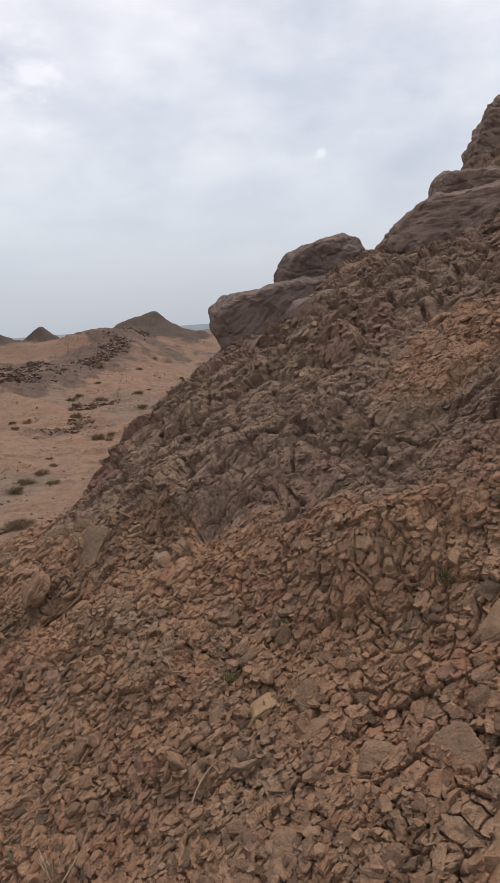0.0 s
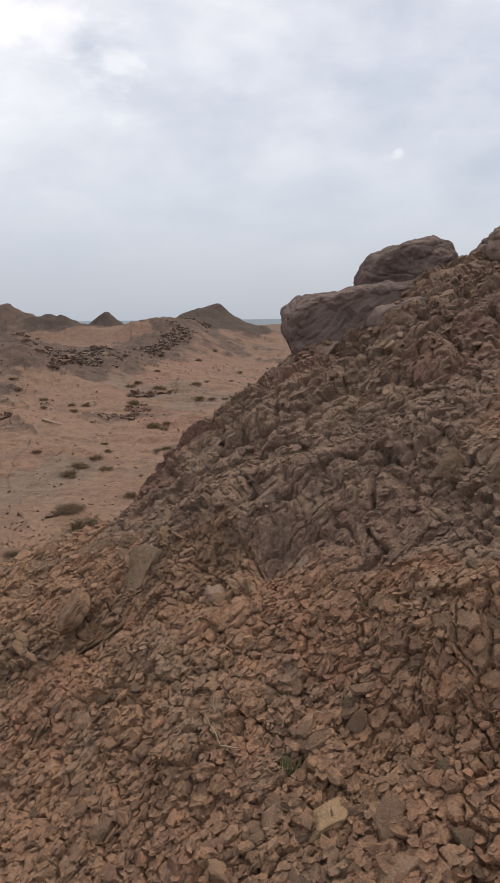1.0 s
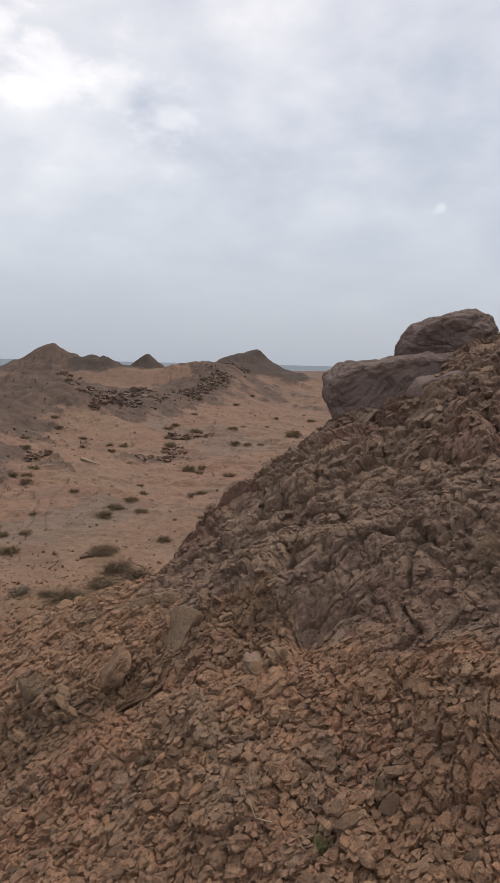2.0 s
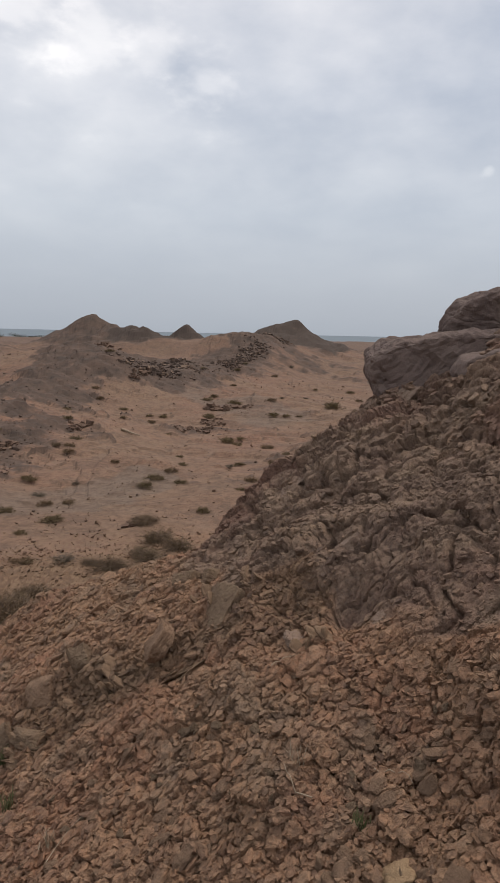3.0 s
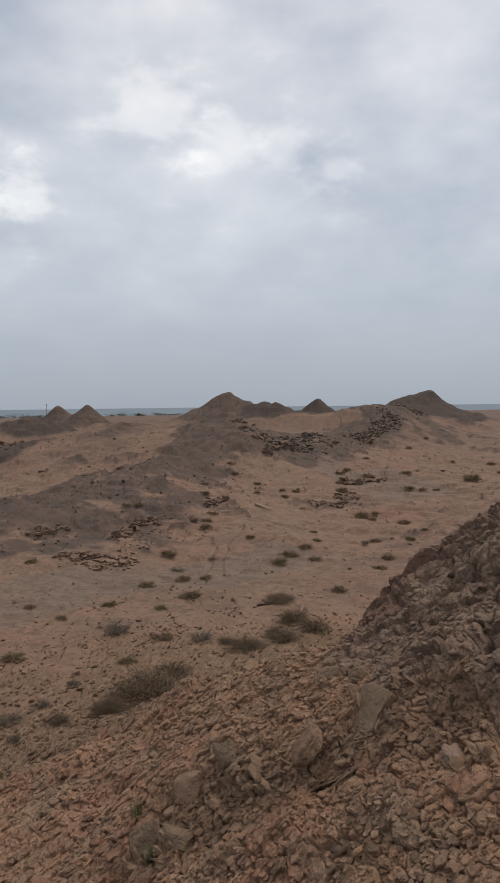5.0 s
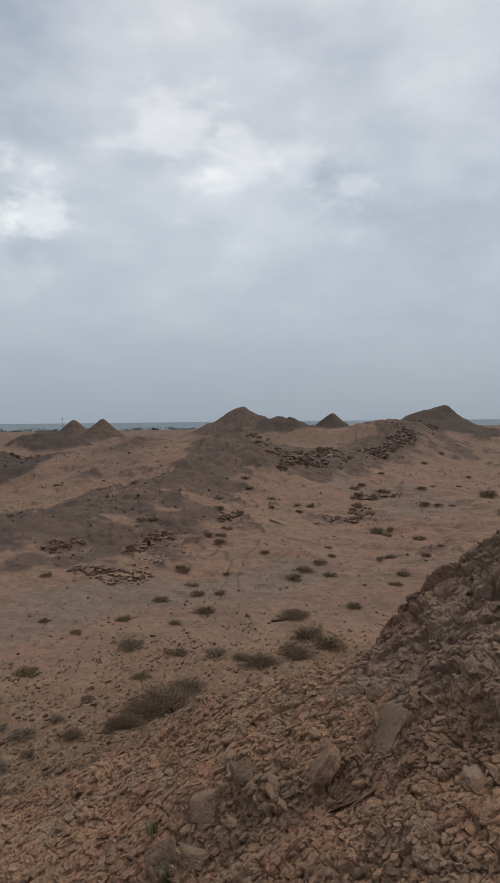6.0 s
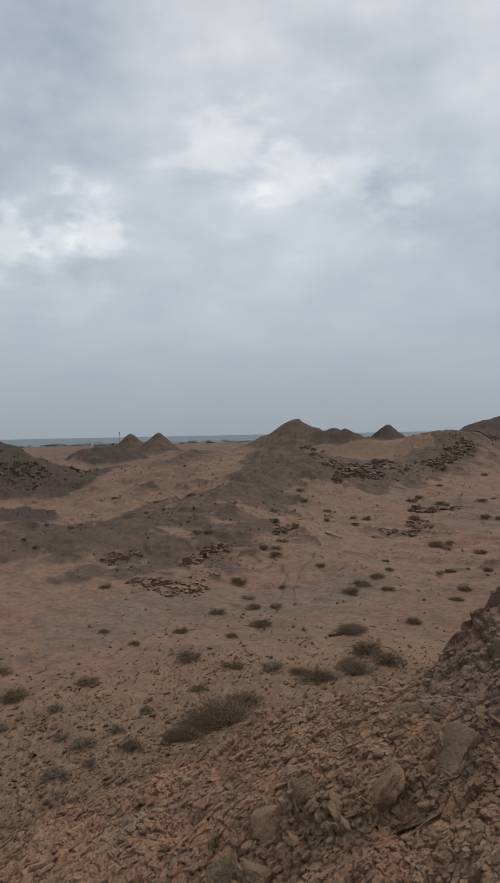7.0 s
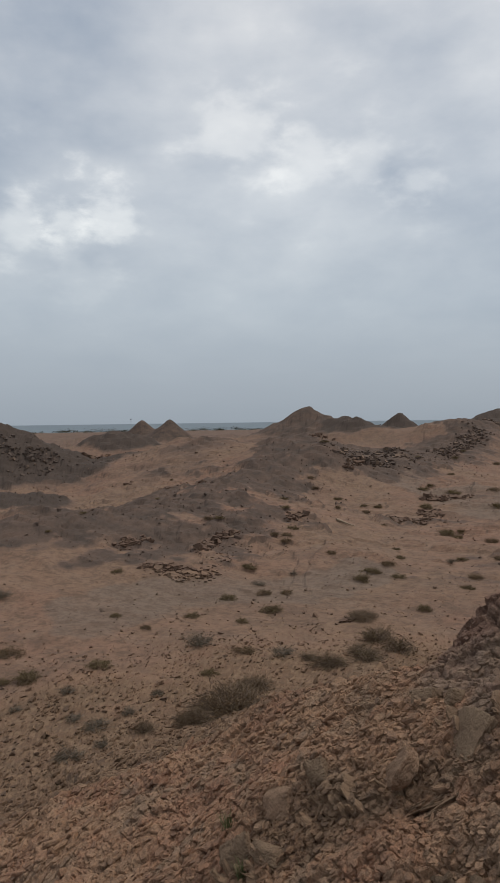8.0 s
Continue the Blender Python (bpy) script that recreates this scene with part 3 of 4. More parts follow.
def build_ground():
    radii = [0.001, 0.12, 0.3, 0.5, 0.65]
    while radii[-1] < 8.2:
        r = radii[-1]
        radii.append(r * (1.012 if r < 1.0 else 1.0027 if r < 5 else 1.004))
    co, zones, shade, quads = sheet(np.arange(-29, 55, 0.112), radii, 0)
    far = [8.0]
    while far[-1] < 5200:
        r = far[-1]
        far.append(r * (1.008 if r < 110 else 1.012 if r < 280 else 1.025 if r < 700 else 1.08))
    co1, zones1, shade1, quads1 = sheet(np.arange(-29, 55, 0.185), far, len(co))
    co, zones, shade, quads = np.concatenate([co, co1]), np.concatenate([zones, zones1]), np.concatenate([shade, shade1]), np.concatenate([quads, quads1])
    # the slope behind, which nobody walks
    rear = [0.001, 0.08]
    while rear[-1] < 5200:
        rear.append(rear[-1] * (1.03 if rear[-1] < 30 else 1.06))
    co2, zones2, shade2, quads2 = sheet(np.linspace(54.6, 331.2, 150), rear, len(co))
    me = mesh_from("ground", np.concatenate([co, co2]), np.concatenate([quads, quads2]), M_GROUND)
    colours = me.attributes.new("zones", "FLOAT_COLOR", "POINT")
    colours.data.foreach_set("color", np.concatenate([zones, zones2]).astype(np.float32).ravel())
    shades = me.attributes.new("shade", "FLOAT", "POINT")
    shades.data.foreach_set("value", np.concatenate([shade, shade2]).astype(np.float32))
    return tagged(new("ground", me), "rubble-strewn desert ground running out to the shore", "ground", kind="structure")


ground = build_ground()


def sea_material():
    m = Nodes("hazy_sea")
    return m.done(m.mix(m.noise(0.01, 3), (0.12, 0.155, 0.18), (0.15, 0.185, 0.21)), 0.6, m.bump(m.noise(0.3, 4), 0.3, 0.4))


bm = bmesh.new()
bmesh.ops.create_grid(bm, x_segments=40, y_segments=40, size=4800)
me = bpy.data.meshes.new("sea")
bm.to_mesh(me)
bm.free()
me.materials.append(sea_material())
sea = new("sea", me)
sea.location = (0, 0, -8.6)
tagged(sea, "flat grey-blue sea beyond the shore", "sea", kind="structure")

# ---- boulders ----


def carved(label, place, turn, outline, depth, seed, mat, cuts=5, wear=0.05, waist=0.72, strata=0.35, cracks=0.9, name="boulder", category="boulder"):
    """A great block with that outline (metres to the right and up) across a line of sight, going back by depth."""
    rng = random.Random(seed)
    bm = bmesh.new()
    cu, cz = sum(p[0] for p in outline) / len(outline), sum(p[1] for p in outline) / len(outline)
    for back, grow in ((-0.5, waist), (-0.28, 0.93), (0.0, 1.0), (0.3, 0.95), (0.5, 0.7)):
        for u, z in outline:
            bm.verts.new((cu + (u - cu) * grow + rng.uniform(-1, 1) * 0.02, (back + rng.uniform(-0.05, 0.05)) * depth, cz + (z - cz) * (grow if z > cz else 0.5 + 0.5 * grow)))
    hull = bmesh.ops.convex_hull(bm, input=bm.verts)
    bmesh.ops.delete(bm, geom=[g for g in set(hull["geom_interior"] + hull["geom_unused"]) if isinstance(g, bmesh.types.BMVert)], context="VERTS")
    while len(bm.faces) < 9000:
        longest = sorted((e.calc_length() for e in bm.edges), reverse=True)[len(bm.edges) // 2]
        bmesh.ops.subdivide_edges(bm, edges=[e for e in bm.edges if e.calc_length() > longest * 0.7], cuts=1)
        bmesh.ops.triangulate(bm, faces=bm.faces[:])
    for _ in range(9):
        bmesh.ops.smooth_vert(bm, verts=bm.verts[:], factor=0.5, use_axis_x=True, use_axis_y=True, use_axis_z=True)
    bm.normal_update()
    shift = Vector((rng.uniform(-50, 50), rng.uniform(-50, 50), rng.uniform(-50, 50)))
    moved = []
    for v in bm.verts:
        q = v.co + shift
        crack = noise.voronoi(Vector((q.x, q.y, q.z * 1.8)) * 3.2)[0]
        d = wear * (1.1 * noise.fractal(q * 2.6, 0.85, 2.1, 6) + 0.45 * noise.noise(q * 11) + 0.25 * noise.noise(q * 27))
        d -= wear * cracks * math.exp(-((crack[1] - crack[0]) / 0.06) ** 2)
        d += wear * strata * math.sin(q.z * 38 + 5 * noise.noise(q * 2)) * max(0, noise.noise(q * 1.3))
        moved.append(v.co + v.normal * d)
    for v, p in zip(bm.verts, moved):
        v.co = p
    me = bpy.data.meshes.new(name)
    bm.to_mesh(me)
    bm.free()
    me.materials.append(mat)
    ob = new(name, me)
    ob.matrix_world = Matrix.Translation(place) @ pose(0, 0, 0, 0, 0, turn)
    return tagged(ob, label, category)


carved("large flat-topped dark boulder perched at the crest of the slope", (0.25, 6.25, -0.27), -3.5, ((-0.45, 0.0), (-0.53, 0.2), (-0.54, 0.38), (-0.42, 0.50), (-0.1, 0.53), (0.07, 0.54), (0.5, 0.59), (0.77, 0.6), (0.69, 0.25), (0.11, 0.05), (-0.22, -0.02)), 1.0, 3, M_BOULDER, wear=0.045, waist=0.84, strata=0.0, cracks=0.2)
carved("rounded grey boulder resting on the larger one", (0.81, 6.46, 0.275), -8.7, ((-0.46, 0.0), (-0.45, 0.13), (-0.36, 0.26), (-0.15, 0.38), (0.04, 0.435), (0.24, 0.475), (0.33, 0.42), (0.44, 0.27), (0.44, 0.0), (-0.08, -0.05)), 0.8, 8, M_BOULDER, wear=0.040, waist=0.66, strata=0.0, cracks=0.25)
carved("long pale-grey rock lying below the crest boulders", (0.66, 5.46, -0.10), -6.8, ((-0.29, 0.10), (-0.20, 0.22), (0.10, 0.31), (0.28, 0.33), (0.29, 0.1), (0.04, 0.0), (-0.19, -0.05)), 0.5, 12, M_BOULDER, wear=0.03, strata=0.0, cracks=0.1)
carved("dark block of rock sticking out of the slope", (0.61, 4.78, -0.39), -7.3, ((-0.3, 0.05), (-0.09, 0.14), (0.14, 0.23), (0.29, 0.24), (0.32, 0.05), (-0.07, -0.06), (-0.25, 0.0)), 0.4, 15, M_BOULDER, wear=0.03, strata=0.0, cracks=0.15)
carved("small dark crag on the skyline", (1.37, 6.1, 0.36), -12.7, ((-0.17, 0.07), (-0.09, 0.21), (0.0, 0.29), (0.09, 0.32), (0.16, 0.12), (0.04, -0.1)), 0.4, 17, M_CRAG, wear=0.03)
carved("massive weathered outcrop with an overhanging underside", (1.82, 5.82, 0.38), -17.7, ((-0.47, 0.26), (-0.28, 0.43), (-0.18, 0.47), (-0.11, 0.51), (0.85, 0.59), (0.9, 0.15), (0.39, 0.22), (-0.1, 0.2), (-0.26, 0.09), (-0.36, 0.0), (-0.52, 0.1)), 0.9, 21, M_CRAG, wear=0.05, waist=0.85, strata=0.0, cracks=0.25)
carved("rounded block on top of the outcrop", (2.18, 6.2, 0.83), -19.6, ((-0.39, 0.1), (-0.38, 0.26), (-0.26, 0.33), (-0.08, 0.33), (0.26, 0.3), (0.62, 0.23), (0.62, 0.0), (-0.3, -0.05)), 0.7, 22, M_CRAG, wear=0.04, strata=0.0, cracks=0.25)
carved("tall dark pinnacle of rock above the outcrop", (3.0, 7.5, 1.0), -22.0, ((-0.44, 0.4), (-0.37, 0.6), (-0.3, 0.82), (-0.21, 0.96), (-0.08, 1.08), (0.15, 1.2), (0.63, 0.9), (0.7, -0.1), (-0.5, 0.0)), 1.0, 25, M_CRAG, wear=0.06, strata=0.15, cracks=0.4)

# ---- rocks that stand out of the slope ----
SLOPE_TURN = Vector((0, 0, 1)).rotation_difference(Vector(SLOPE_NORMAL)).to_matrix().to_4x4()


def ground_at(x, y):
    co, *_ = surface(np.array([float(x)]), np.array([float(y)]))
    return float(land(np.array([float(x)]), np.array([float(y)]))[0]) if math.hypot(x, y) > 9 else float(co[0][2])


def angular_mesh(name, size, seed, mat, points=18, cuts=2, wear=0.06):
    """A broken stone: a ball cut down to flat faces, the edges a little worn and the faces roughened."""
    rng = random.Random(seed)
    bm = bmesh.new()
    bmesh.ops.create_icosphere(bm, subdivisions=5 if cuts > 3 else 3, radius=1)
    way = np.array([tuple(v.co) for v in bm.verts])
    way /= np.linalg.norm(way, axis=1)[:, None]
    sides = max(7, points // 2)
    face = np.array([[rng.gauss(0, 1) for _ in range(3)] for _ in range(sides)])
    face = np.concatenate([face / np.linalg.norm(face, axis=1)[:, None], [(0, 0, 1), (0, 0, -1), (1, 0, 0), (-1, 0, 0), (0, 1, 0), (0, -1, 0)]])
    off = np.array([rng.uniform(0.66, 1.0) for _ in range(sides)] + [rng.uniform(0.85, 1.0) for _ in range(6)])
    reach = off[None] / np.maximum(way @ face.T, 0.02)
    reach = -np.log(np.exp(-16 * np.minimum(reach, 3)).sum(1)) / 16
    shift = Vector((rng.uniform(-50, 50), rng.uniform(-50, 50), rng.uniform(-50, 50)))
    for v, w, r in zip(bm.verts, way, reach):
        p = Vector(w) * float(r)
        q = p + shift
        p *= 1 + wear * (1.3 * noise.fractal(q * 1.7, 0.9, 2.1, 5) + 0.5 * noise.noise(q * 9) - 0.9 * max(0, 0.12 - abs(noise.noise(q * 2.4))) / 0.12)
        v.co = Vector((p.x * size[0] / 2, p.y * size[1] / 2, p.z * size[2] / 2))
    me = bpy.data.meshes.new(name)
    bm.to_mesh(me)
    bm.free()
    me.materials.append(mat)
    return me


def slab(label, x, y, size, turn=(0, 0, 0), seed=1, mat=None, name="rock", category="rock", lift=-0.08, **shape):
    """A broken rock lying on the slope, turned from the slope's own lie."""
    ob = new(name, angular_mesh(name, size, seed, mat or M_TAN, **shape))
    n = Vector(SLOPE_NORMAL) * size[2] * lift
    ob.matrix_world = Matrix.Translation(Vector((x, y, ground_at(x, y))) + n) @ SLOPE_TURN @ pose(0, 0, 0, *turn)
    return tagged(ob, label, category)


M_GREY = rock_material("grey_brown_rock", (0.170, 0.114, 0.077), (0.215, 0.153, 0.101), (0.095, 0.065, 0.046), 2.0)
M_YELLOW = rock_material("ochre_rock", (0.300, 0.200, 0.115), (0.36, 0.250, 0.150), (0.17, 0.11, 0.068), 3.0)
M_CREST = rock_material("crest_rock", (0.206, 0.143, 0.108), (0.268, 0.194, 0.145), (0.102, 0.073, 0.059), 1.6)
M_SLATE = rock_material("layered_rock", (0.198, 0.130, 0.084), (0.250, 0.168, 0.110), (0.085, 0.058, 0.042), 2.0)

slab("upright grey-brown block wedged in the rubble", -1.26, 4.05, (0.19, 0.16, 0.19), (20, 10, 10), 31, M_GREY, cuts=6)
slab("grey angular block beside the upright one", -1.05, 3.88, (0.13, 0.12, 0.20), (10, -20, 30), 32, M_GREY, cuts=6)
slab("large smooth triangular slab leaning on the slope", -0.93, 3.50, (0.23, 0.28, 0.08), (18, 8, -35), 33, M_GREY, cuts=6, points=9)
slab("tan rock overhanging a dark hollow", -1.17, 3.30, (0.23, 0.16, 0.10), (0, -18, 25), 34, M_TAN, cuts=6, lift=0.7)
slab("broad weathered slab set upright in the scree", -1.74, 3.50, (0.17, 0.16, 0.23), (35, 5, 20), 35, M_GREY, cuts=6, points=11)
slab("flat-faced brown block half sunk in rubble", -1.92, 3.36, (0.23, 0.20, 0.12), (30, 12, -10), 36, M_TAN, cuts=6)
slab("squarish grey block with a split face", -2.04, 3.14, (0.19, 0.16, 0.16), (25, 0, 15), 37, M_GREY, cuts=6)
slab("narrow grey block next to a split one", -1.84, 3.10, (0.16, 0.13, 0.19), (20, -12, -20), 38, M_GREY, cuts=6)
slab("flat ochre stone lying on the rubble", -0.03, 1.98, (0.15, 0.10, 0.05), (-6, 4, 15), 39, M_YELLOW, cuts=6)
slab("pointed tan stone leaning in the rubble", -0.19, 2.01, (0.06, 0.13, 0.05), (25, 0, -25), 40, M_TAN, points=9)
slab("pale angular block on the scree", 0.50, 3.12, (0.16, 0.12, 0.11), (10, -12, 15), 41, M_GREY, cuts=6)
slab("small upright grey stone", 0.23, 3.48, (0.09, 0.08, 0.15), (10, 5, 0), 42, M_GREY)
slab("thin upright shard of rock", -0.31, 1.92, (0.04, 0.07, 0.19), (20, 0, 10), 43, M_TAN, points=9)
slab("wide flat stone slab jutting from the slope", 0.68, 1.74, (0.20, 0.16, 0.05), (-12, -12, 10), 44, M_TAN, cuts=6)
slab("brown slab tilted in the rubble", 0.28, 1.52, (0.13, 0.09, 0.04), (15, 10, -30), 45, M_TAN, cuts=6)
slab("large tan slab on loose stones", 0.44, 1.44, (0.19, 0.14, 0.05), (5, -10, -15), 46, M_TAN, cuts=6)
slab("thin wedge of tan rock", 0.12, 1.76, (0.16, 0.07, 0.04), (-10, 5, 28), 47, M_TAN)
slab("rounded tan lump among small stones", 0.02, 1.44, (0.12, 0.10, 0.07), (0, 0, 0), 48, M_TAN, cuts=6)
slab("cracked brown slab flush with the slope", -0.48, 2.50, (0.27, 0.20, 0.08), (5, 5, 20), 49, M_TAN, cuts=7, lift=-0.35, points=30, wear=0.1)
slab("dark jagged block on the crest", -1.06, 4.55, (0.27, 0.19, 0.17), (0, -20, 20), 51, M_CREST, cuts=7, points=34, wear=0.12, lift=-0.4)
slab("dark slab lying along the crest", -0.78, 4.86, (0.33, 0.17, 0.12), (0, -14, 35), 52, M_CREST, cuts=7, points=34, wear=0.12, lift=-0.3)
for x, y, size, turn, seed in ((-1.12, 4.42, (0.34, 0.26, 0.20), (8, -24, 20), 61), (-0.92, 4.70, (0.40, 0.28, 0.22), (0, -18, -15), 62), (-0.62, 4.72, (0.36, 0.30, 0.18), (10, -12, 40), 63), (-0.44, 5.02, (0.46, 0.34, 0.26), (-5, -20, 10), 64), (-0.22, 5.30, (0.44, 0.36, 0.24), (0, -10, 60), 65), (-0.02, 5.62, (0.40, 0.30, 0.20), (5, -15, 25), 66), (-1.22, 4.15, (0.22, 0.18, 0.16), (15, -20, 50), 67)):
    slab("dark weathered rock half buried along the crest", x, y, size, turn, seed, M_CREST, lift=-0.55, cuts=7, points=40, wear=0.13)
slab("split dark block above the hollow", -0.30, 3.62, (0.27, 0.16, 0.14), (20, -10, 10), 53, M_CREST, cuts=7, points=34, wear=0.12, lift=-0.3)
slab("dark rounded block below the hollow", -0.10, 3.02, (0.20, 0.16, 0.12), (0, -10, -20), 54, M_CREST, cuts=7, points=34, wear=0.12, lift=-0.4)
slab("leaning dark slab beside the hollow", -0.46, 3.10, (0.08, 0.20, 0.17), (15, -35, 15), 55, M_CREST, cuts=7, points=24, wear=0.12, lift=-0.2)


def slate_stack():
    """Thin layers of dark rock, tilted and fanned out."""
    stack = new("slate_outcrop")
    x, y = -0.98, 3.14
    stack.matrix_world = Matrix.Translation((x, y, ground_at(x, y))) @ SLOPE_TURN @ pose(0, 0, 0, 0, 0, 24)
    rng = random.Random(77)
    for k in range(18):
        leaf = new("layer", angular_mesh("layer", (rng.uniform(0.14, 0.32), rng.uniform(0.10, 0.17), rng.uniform(0.012, 0.026)), 200 + k, M_SLATE, points=16))
        leaf.parent = stack
        leaf.matrix_local = pose(0.010 * k - 0.07 + rng.uniform(-0.06, 0.06), 0.017 * (9 - k), -0.040 + rng.uniform(-0.014, 0.014), -42 + rng.uniform(-8, 8), rng.uniform(-5, 5), rng.uniform(-6, 6))
    return tagged(stack, "dark layered outcrop of thin tilted slates", "rock outcrop")


slate_stack()


def shards(x, y, across, count, seed, facing):
    """Thin leaves of rock standing on edge, close together."""
    rng = random.Random(seed)
    for k in range(count):
        size = (rng.uniform(0.018, 0.04), rng.uniform(0.04, 0.09), rng.uniform(0.08, 0.17))
        ob = slab("thin leaf of dark layered rock standing on edge", x + rng.gauss(0, across), y + rng.gauss(0, 0.6 * across), size, (rng.gauss(0, 14), rng.gauss(-12, 16), facing + rng.gauss(0, 18)), 300 + 20 * seed + k, M_SLATE, name="rock_shard", category="rock shard", lift=-0.04, points=12, wear=0.09)
        tagged(ob, group="rock shards")


shards(-1.50, 3.32, 0.10, 16, 1, 20)
shards(-1.97, 3.04, 0.08, 10, 2, 30)
shards(-0.98, 3.66, 0.10, 8, 3, 10)
shards(-0.34, 3.02, 0.06, 7, 4, -20)

# ---- loose stones ----


def stone_templates(count, seed, sides=6):
    """Small flat flakes with a broken outline and worn rims, as arrays of places and triangles."""
    out = []
    for k in range(count):
        rng = random.Random(seed + k)
        ang = sorted((j + rng.uniform(-0.36, 0.36)) * 2 * math.pi / sides for j in range(sides))
        rad = [rng.uniform(0.62, 1.12) for _ in ang]
        tip, roll = rng.uniform(-0.35, 0.35), rng.uniform(-0.35, 0.35)
        v, t = [], []
        rings = ((0.84, 1.0), (1.0, 0.45), (0.74, -1.0)) if sides > 7 else ((1.0, 1.0), (0.74, -0.9))
        for grow, z in rings:
            for a, r in zip(ang, rad):
                px, py = math.cos(a) * r * grow * rng.uniform(0.9, 1.1), math.sin(a) * r * grow * rng.uniform(0.9, 1.1)
                v.append((px, py, z + tip * px + roll * py + rng.uniform(-0.18, 0.18)))
        for ring in range(len(rings) - 1):
            for j in range(sides):
                p, q = ring * sides + j, ring * sides + (j + 1) % sides
                t += [(p, p + sides, q), (q, p + sides, q + sides)]
        for j in range(1, sides - 1):
            t.append((0, j, j + 1))
        v = np.array(v)
        out.append((v / np.abs(v).max(), np.array(t)))
    return out


def random_turns(n, rng, tip):
    """Turns that spin freely about up and tip over by about tip radians."""
    a, b, c = rng.uniform(0, 2 * np.pi, n), rng.normal(0, tip, n), rng.normal(0, tip, n)
    ca, sa, cb, sb, cc, sc = np.cos(a), np.sin(a), np.cos(b), np.sin(b), np.cos(c), np.sin(c)
    z, one = np.zeros(n), np.ones(n)
    ra = np.stack([np.stack([ca, -sa, z], -1), np.stack([sa, ca, z], -1), np.stack([z, z, one], -1)], 1)
    rb = np.stack([np.stack([one, z, z], -1), np.stack([z, cb, -sb], -1), np.stack([z, sb, cb], -1)], 1)
    rc = np.stack([np.stack([cc, z, sc], -1), np.stack([z, one, z], -1), np.stack([-sc, z, cc], -1)], 1)
    return rb @ rc @ ra


def scatter(name, label, x, y, size, flat, tip, seed, on_slope, sink=0.25, sides=6, mat=M_LOOSE):
    """All stones of one spread, joined."""
    rng = np.random.default_rng(seed)
    shapes = stone_templates(14, 900 + 20 * seed, sides)
    co, zones, _ = surface(x, y)
    n = len(x)
    turn = random_turns(n, rng, tip)
    if on_slope:
        turn = np.array(SLOPE_TURN.to_3x3()) @ turn
    scale = size[:, None] * np.stack([rng.uniform(0.75, 1.25, n), rng.uniform(0.55, 0.95, n), flat * rng.uniform(0.6, 1.4, n)], -1)
    kind = rng.integers(0, len(shapes), n)
    verts, tris, masks, base = [], [], [], 0
    for k, (v, t) in enumerate(shapes):
        who = np.where(kind == k)[0]
        p = np.einsum("nij,nvj->nvi", turn[who], v[None] * scale[who][:, None, :]) + co[who][:, None, :]
        p[:, :, 2] += (size[who] * flat * (1 - 2 * sink))[:, None] * 0.6
        verts.append(p.reshape(-1, 3))
        tris.append((t[None] + (np.arange(len(who)) * len(v))[:, None, None]).reshape(-1, 3) + base)
        masks.append(np.repeat(zones[who], len(v), 0))
        base += len(who) * len(v)
    me = mesh_from(name, np.concatenate(verts), np.concatenate(tris), mat)
    colours = me.attributes.new("zones", "FLOAT_COLOR", "POINT")
    colours.data.foreach_set("color", np.concatenate(masks).astype(np.float32).ravel())
    return tagged(new(name, me), label, "stones", kind="stuff")


def spread(n, seed, near, far, left=63, right=-31):
    rng = np.random.default_rng(seed)
    r, a = np.exp(rng.uniform(np.log(near), np.log(far), n)), np.radians(rng.uniform(right, left, n))
    return -np.sin(a) * r - 0.1, np.cos(a) * r + 0.2, r, rng


def slope_stones():
    x, y, r, rng = spread(78000, 5, 0.95, 16.0, 55, -29)
    past = y - np.interp(x, CREST_X, CREST_Y)
    zone = rock_zone(x, y)
    chance = (0.12 + 0.88 * scree(x, y)) * (1 - 0.45 * zone) * np.where((x > -1.3) & (past > 0.3), 0, 1)
    chance = chance * (0.30 + 0.70 * smooth(-0.25, 0.1, fbm(x / 0.5, y / 0.5, 3, 130)))
    keep = rng.uniform(0, 1, len(x)) < chance
    x, y, r, zone = x[keep], y[keep], r[keep], zone[keep]
    size = np.clip(np.exp(rng.normal(np.log(0.0150), 0.55, len(x))), 0.006, 0.050) * np.clip(r / 3.0, 0.85, 2.4) * (1 - 0.15 * zone)
    large = size > 0.030
    for who, name, label, sides, seed in ((~large, "slope_rubble", "loose flaky tan and grey stones covering the slope", 6, 1), (large, "slope_flakes", "larger flat broken flakes of tan rock on the slope", 9, 3)):
        scatter(name, label, x[who], y[who], size[who], 0.30, 0.26, seed, True, 0.40, sides)


def plain_stones():
    x, y, r, rng = spread(48000, 6, 7.0, 85.0)
    clump = smooth(-0.05, 0.30, fbm(x / 2.5, y / 2.5, 4, 140, 0.6))
    keep = (rng.uniform(0, 1, len(x)) < np.maximum(0.04 + 0.55 * clump + 0.5 * (1 - smooth(12, 24, r)), 0.6 * dark_zone(x, y))) & (scree(x, y) < 0.8)
    x, y, r = x[keep], y[keep], r[keep]
    size = np.clip(np.exp(rng.normal(np.log(0.0010), 0.55, len(x))) * r * (1 + 0.5 * (1 - smooth(12, 24, r))), 0.010, 0.16)
    scatter("plain_stones", "scattered small dark stones on the desert plain", x, y, size, 0.55, 0.35, 2, False, 0.25, 5)


M_LEDGE = rock_material("ledge_rock", (0.115, 0.074, 0.055), (0.170, 0.112, 0.080), (0.055, 0.040, 0.034), 0.6)


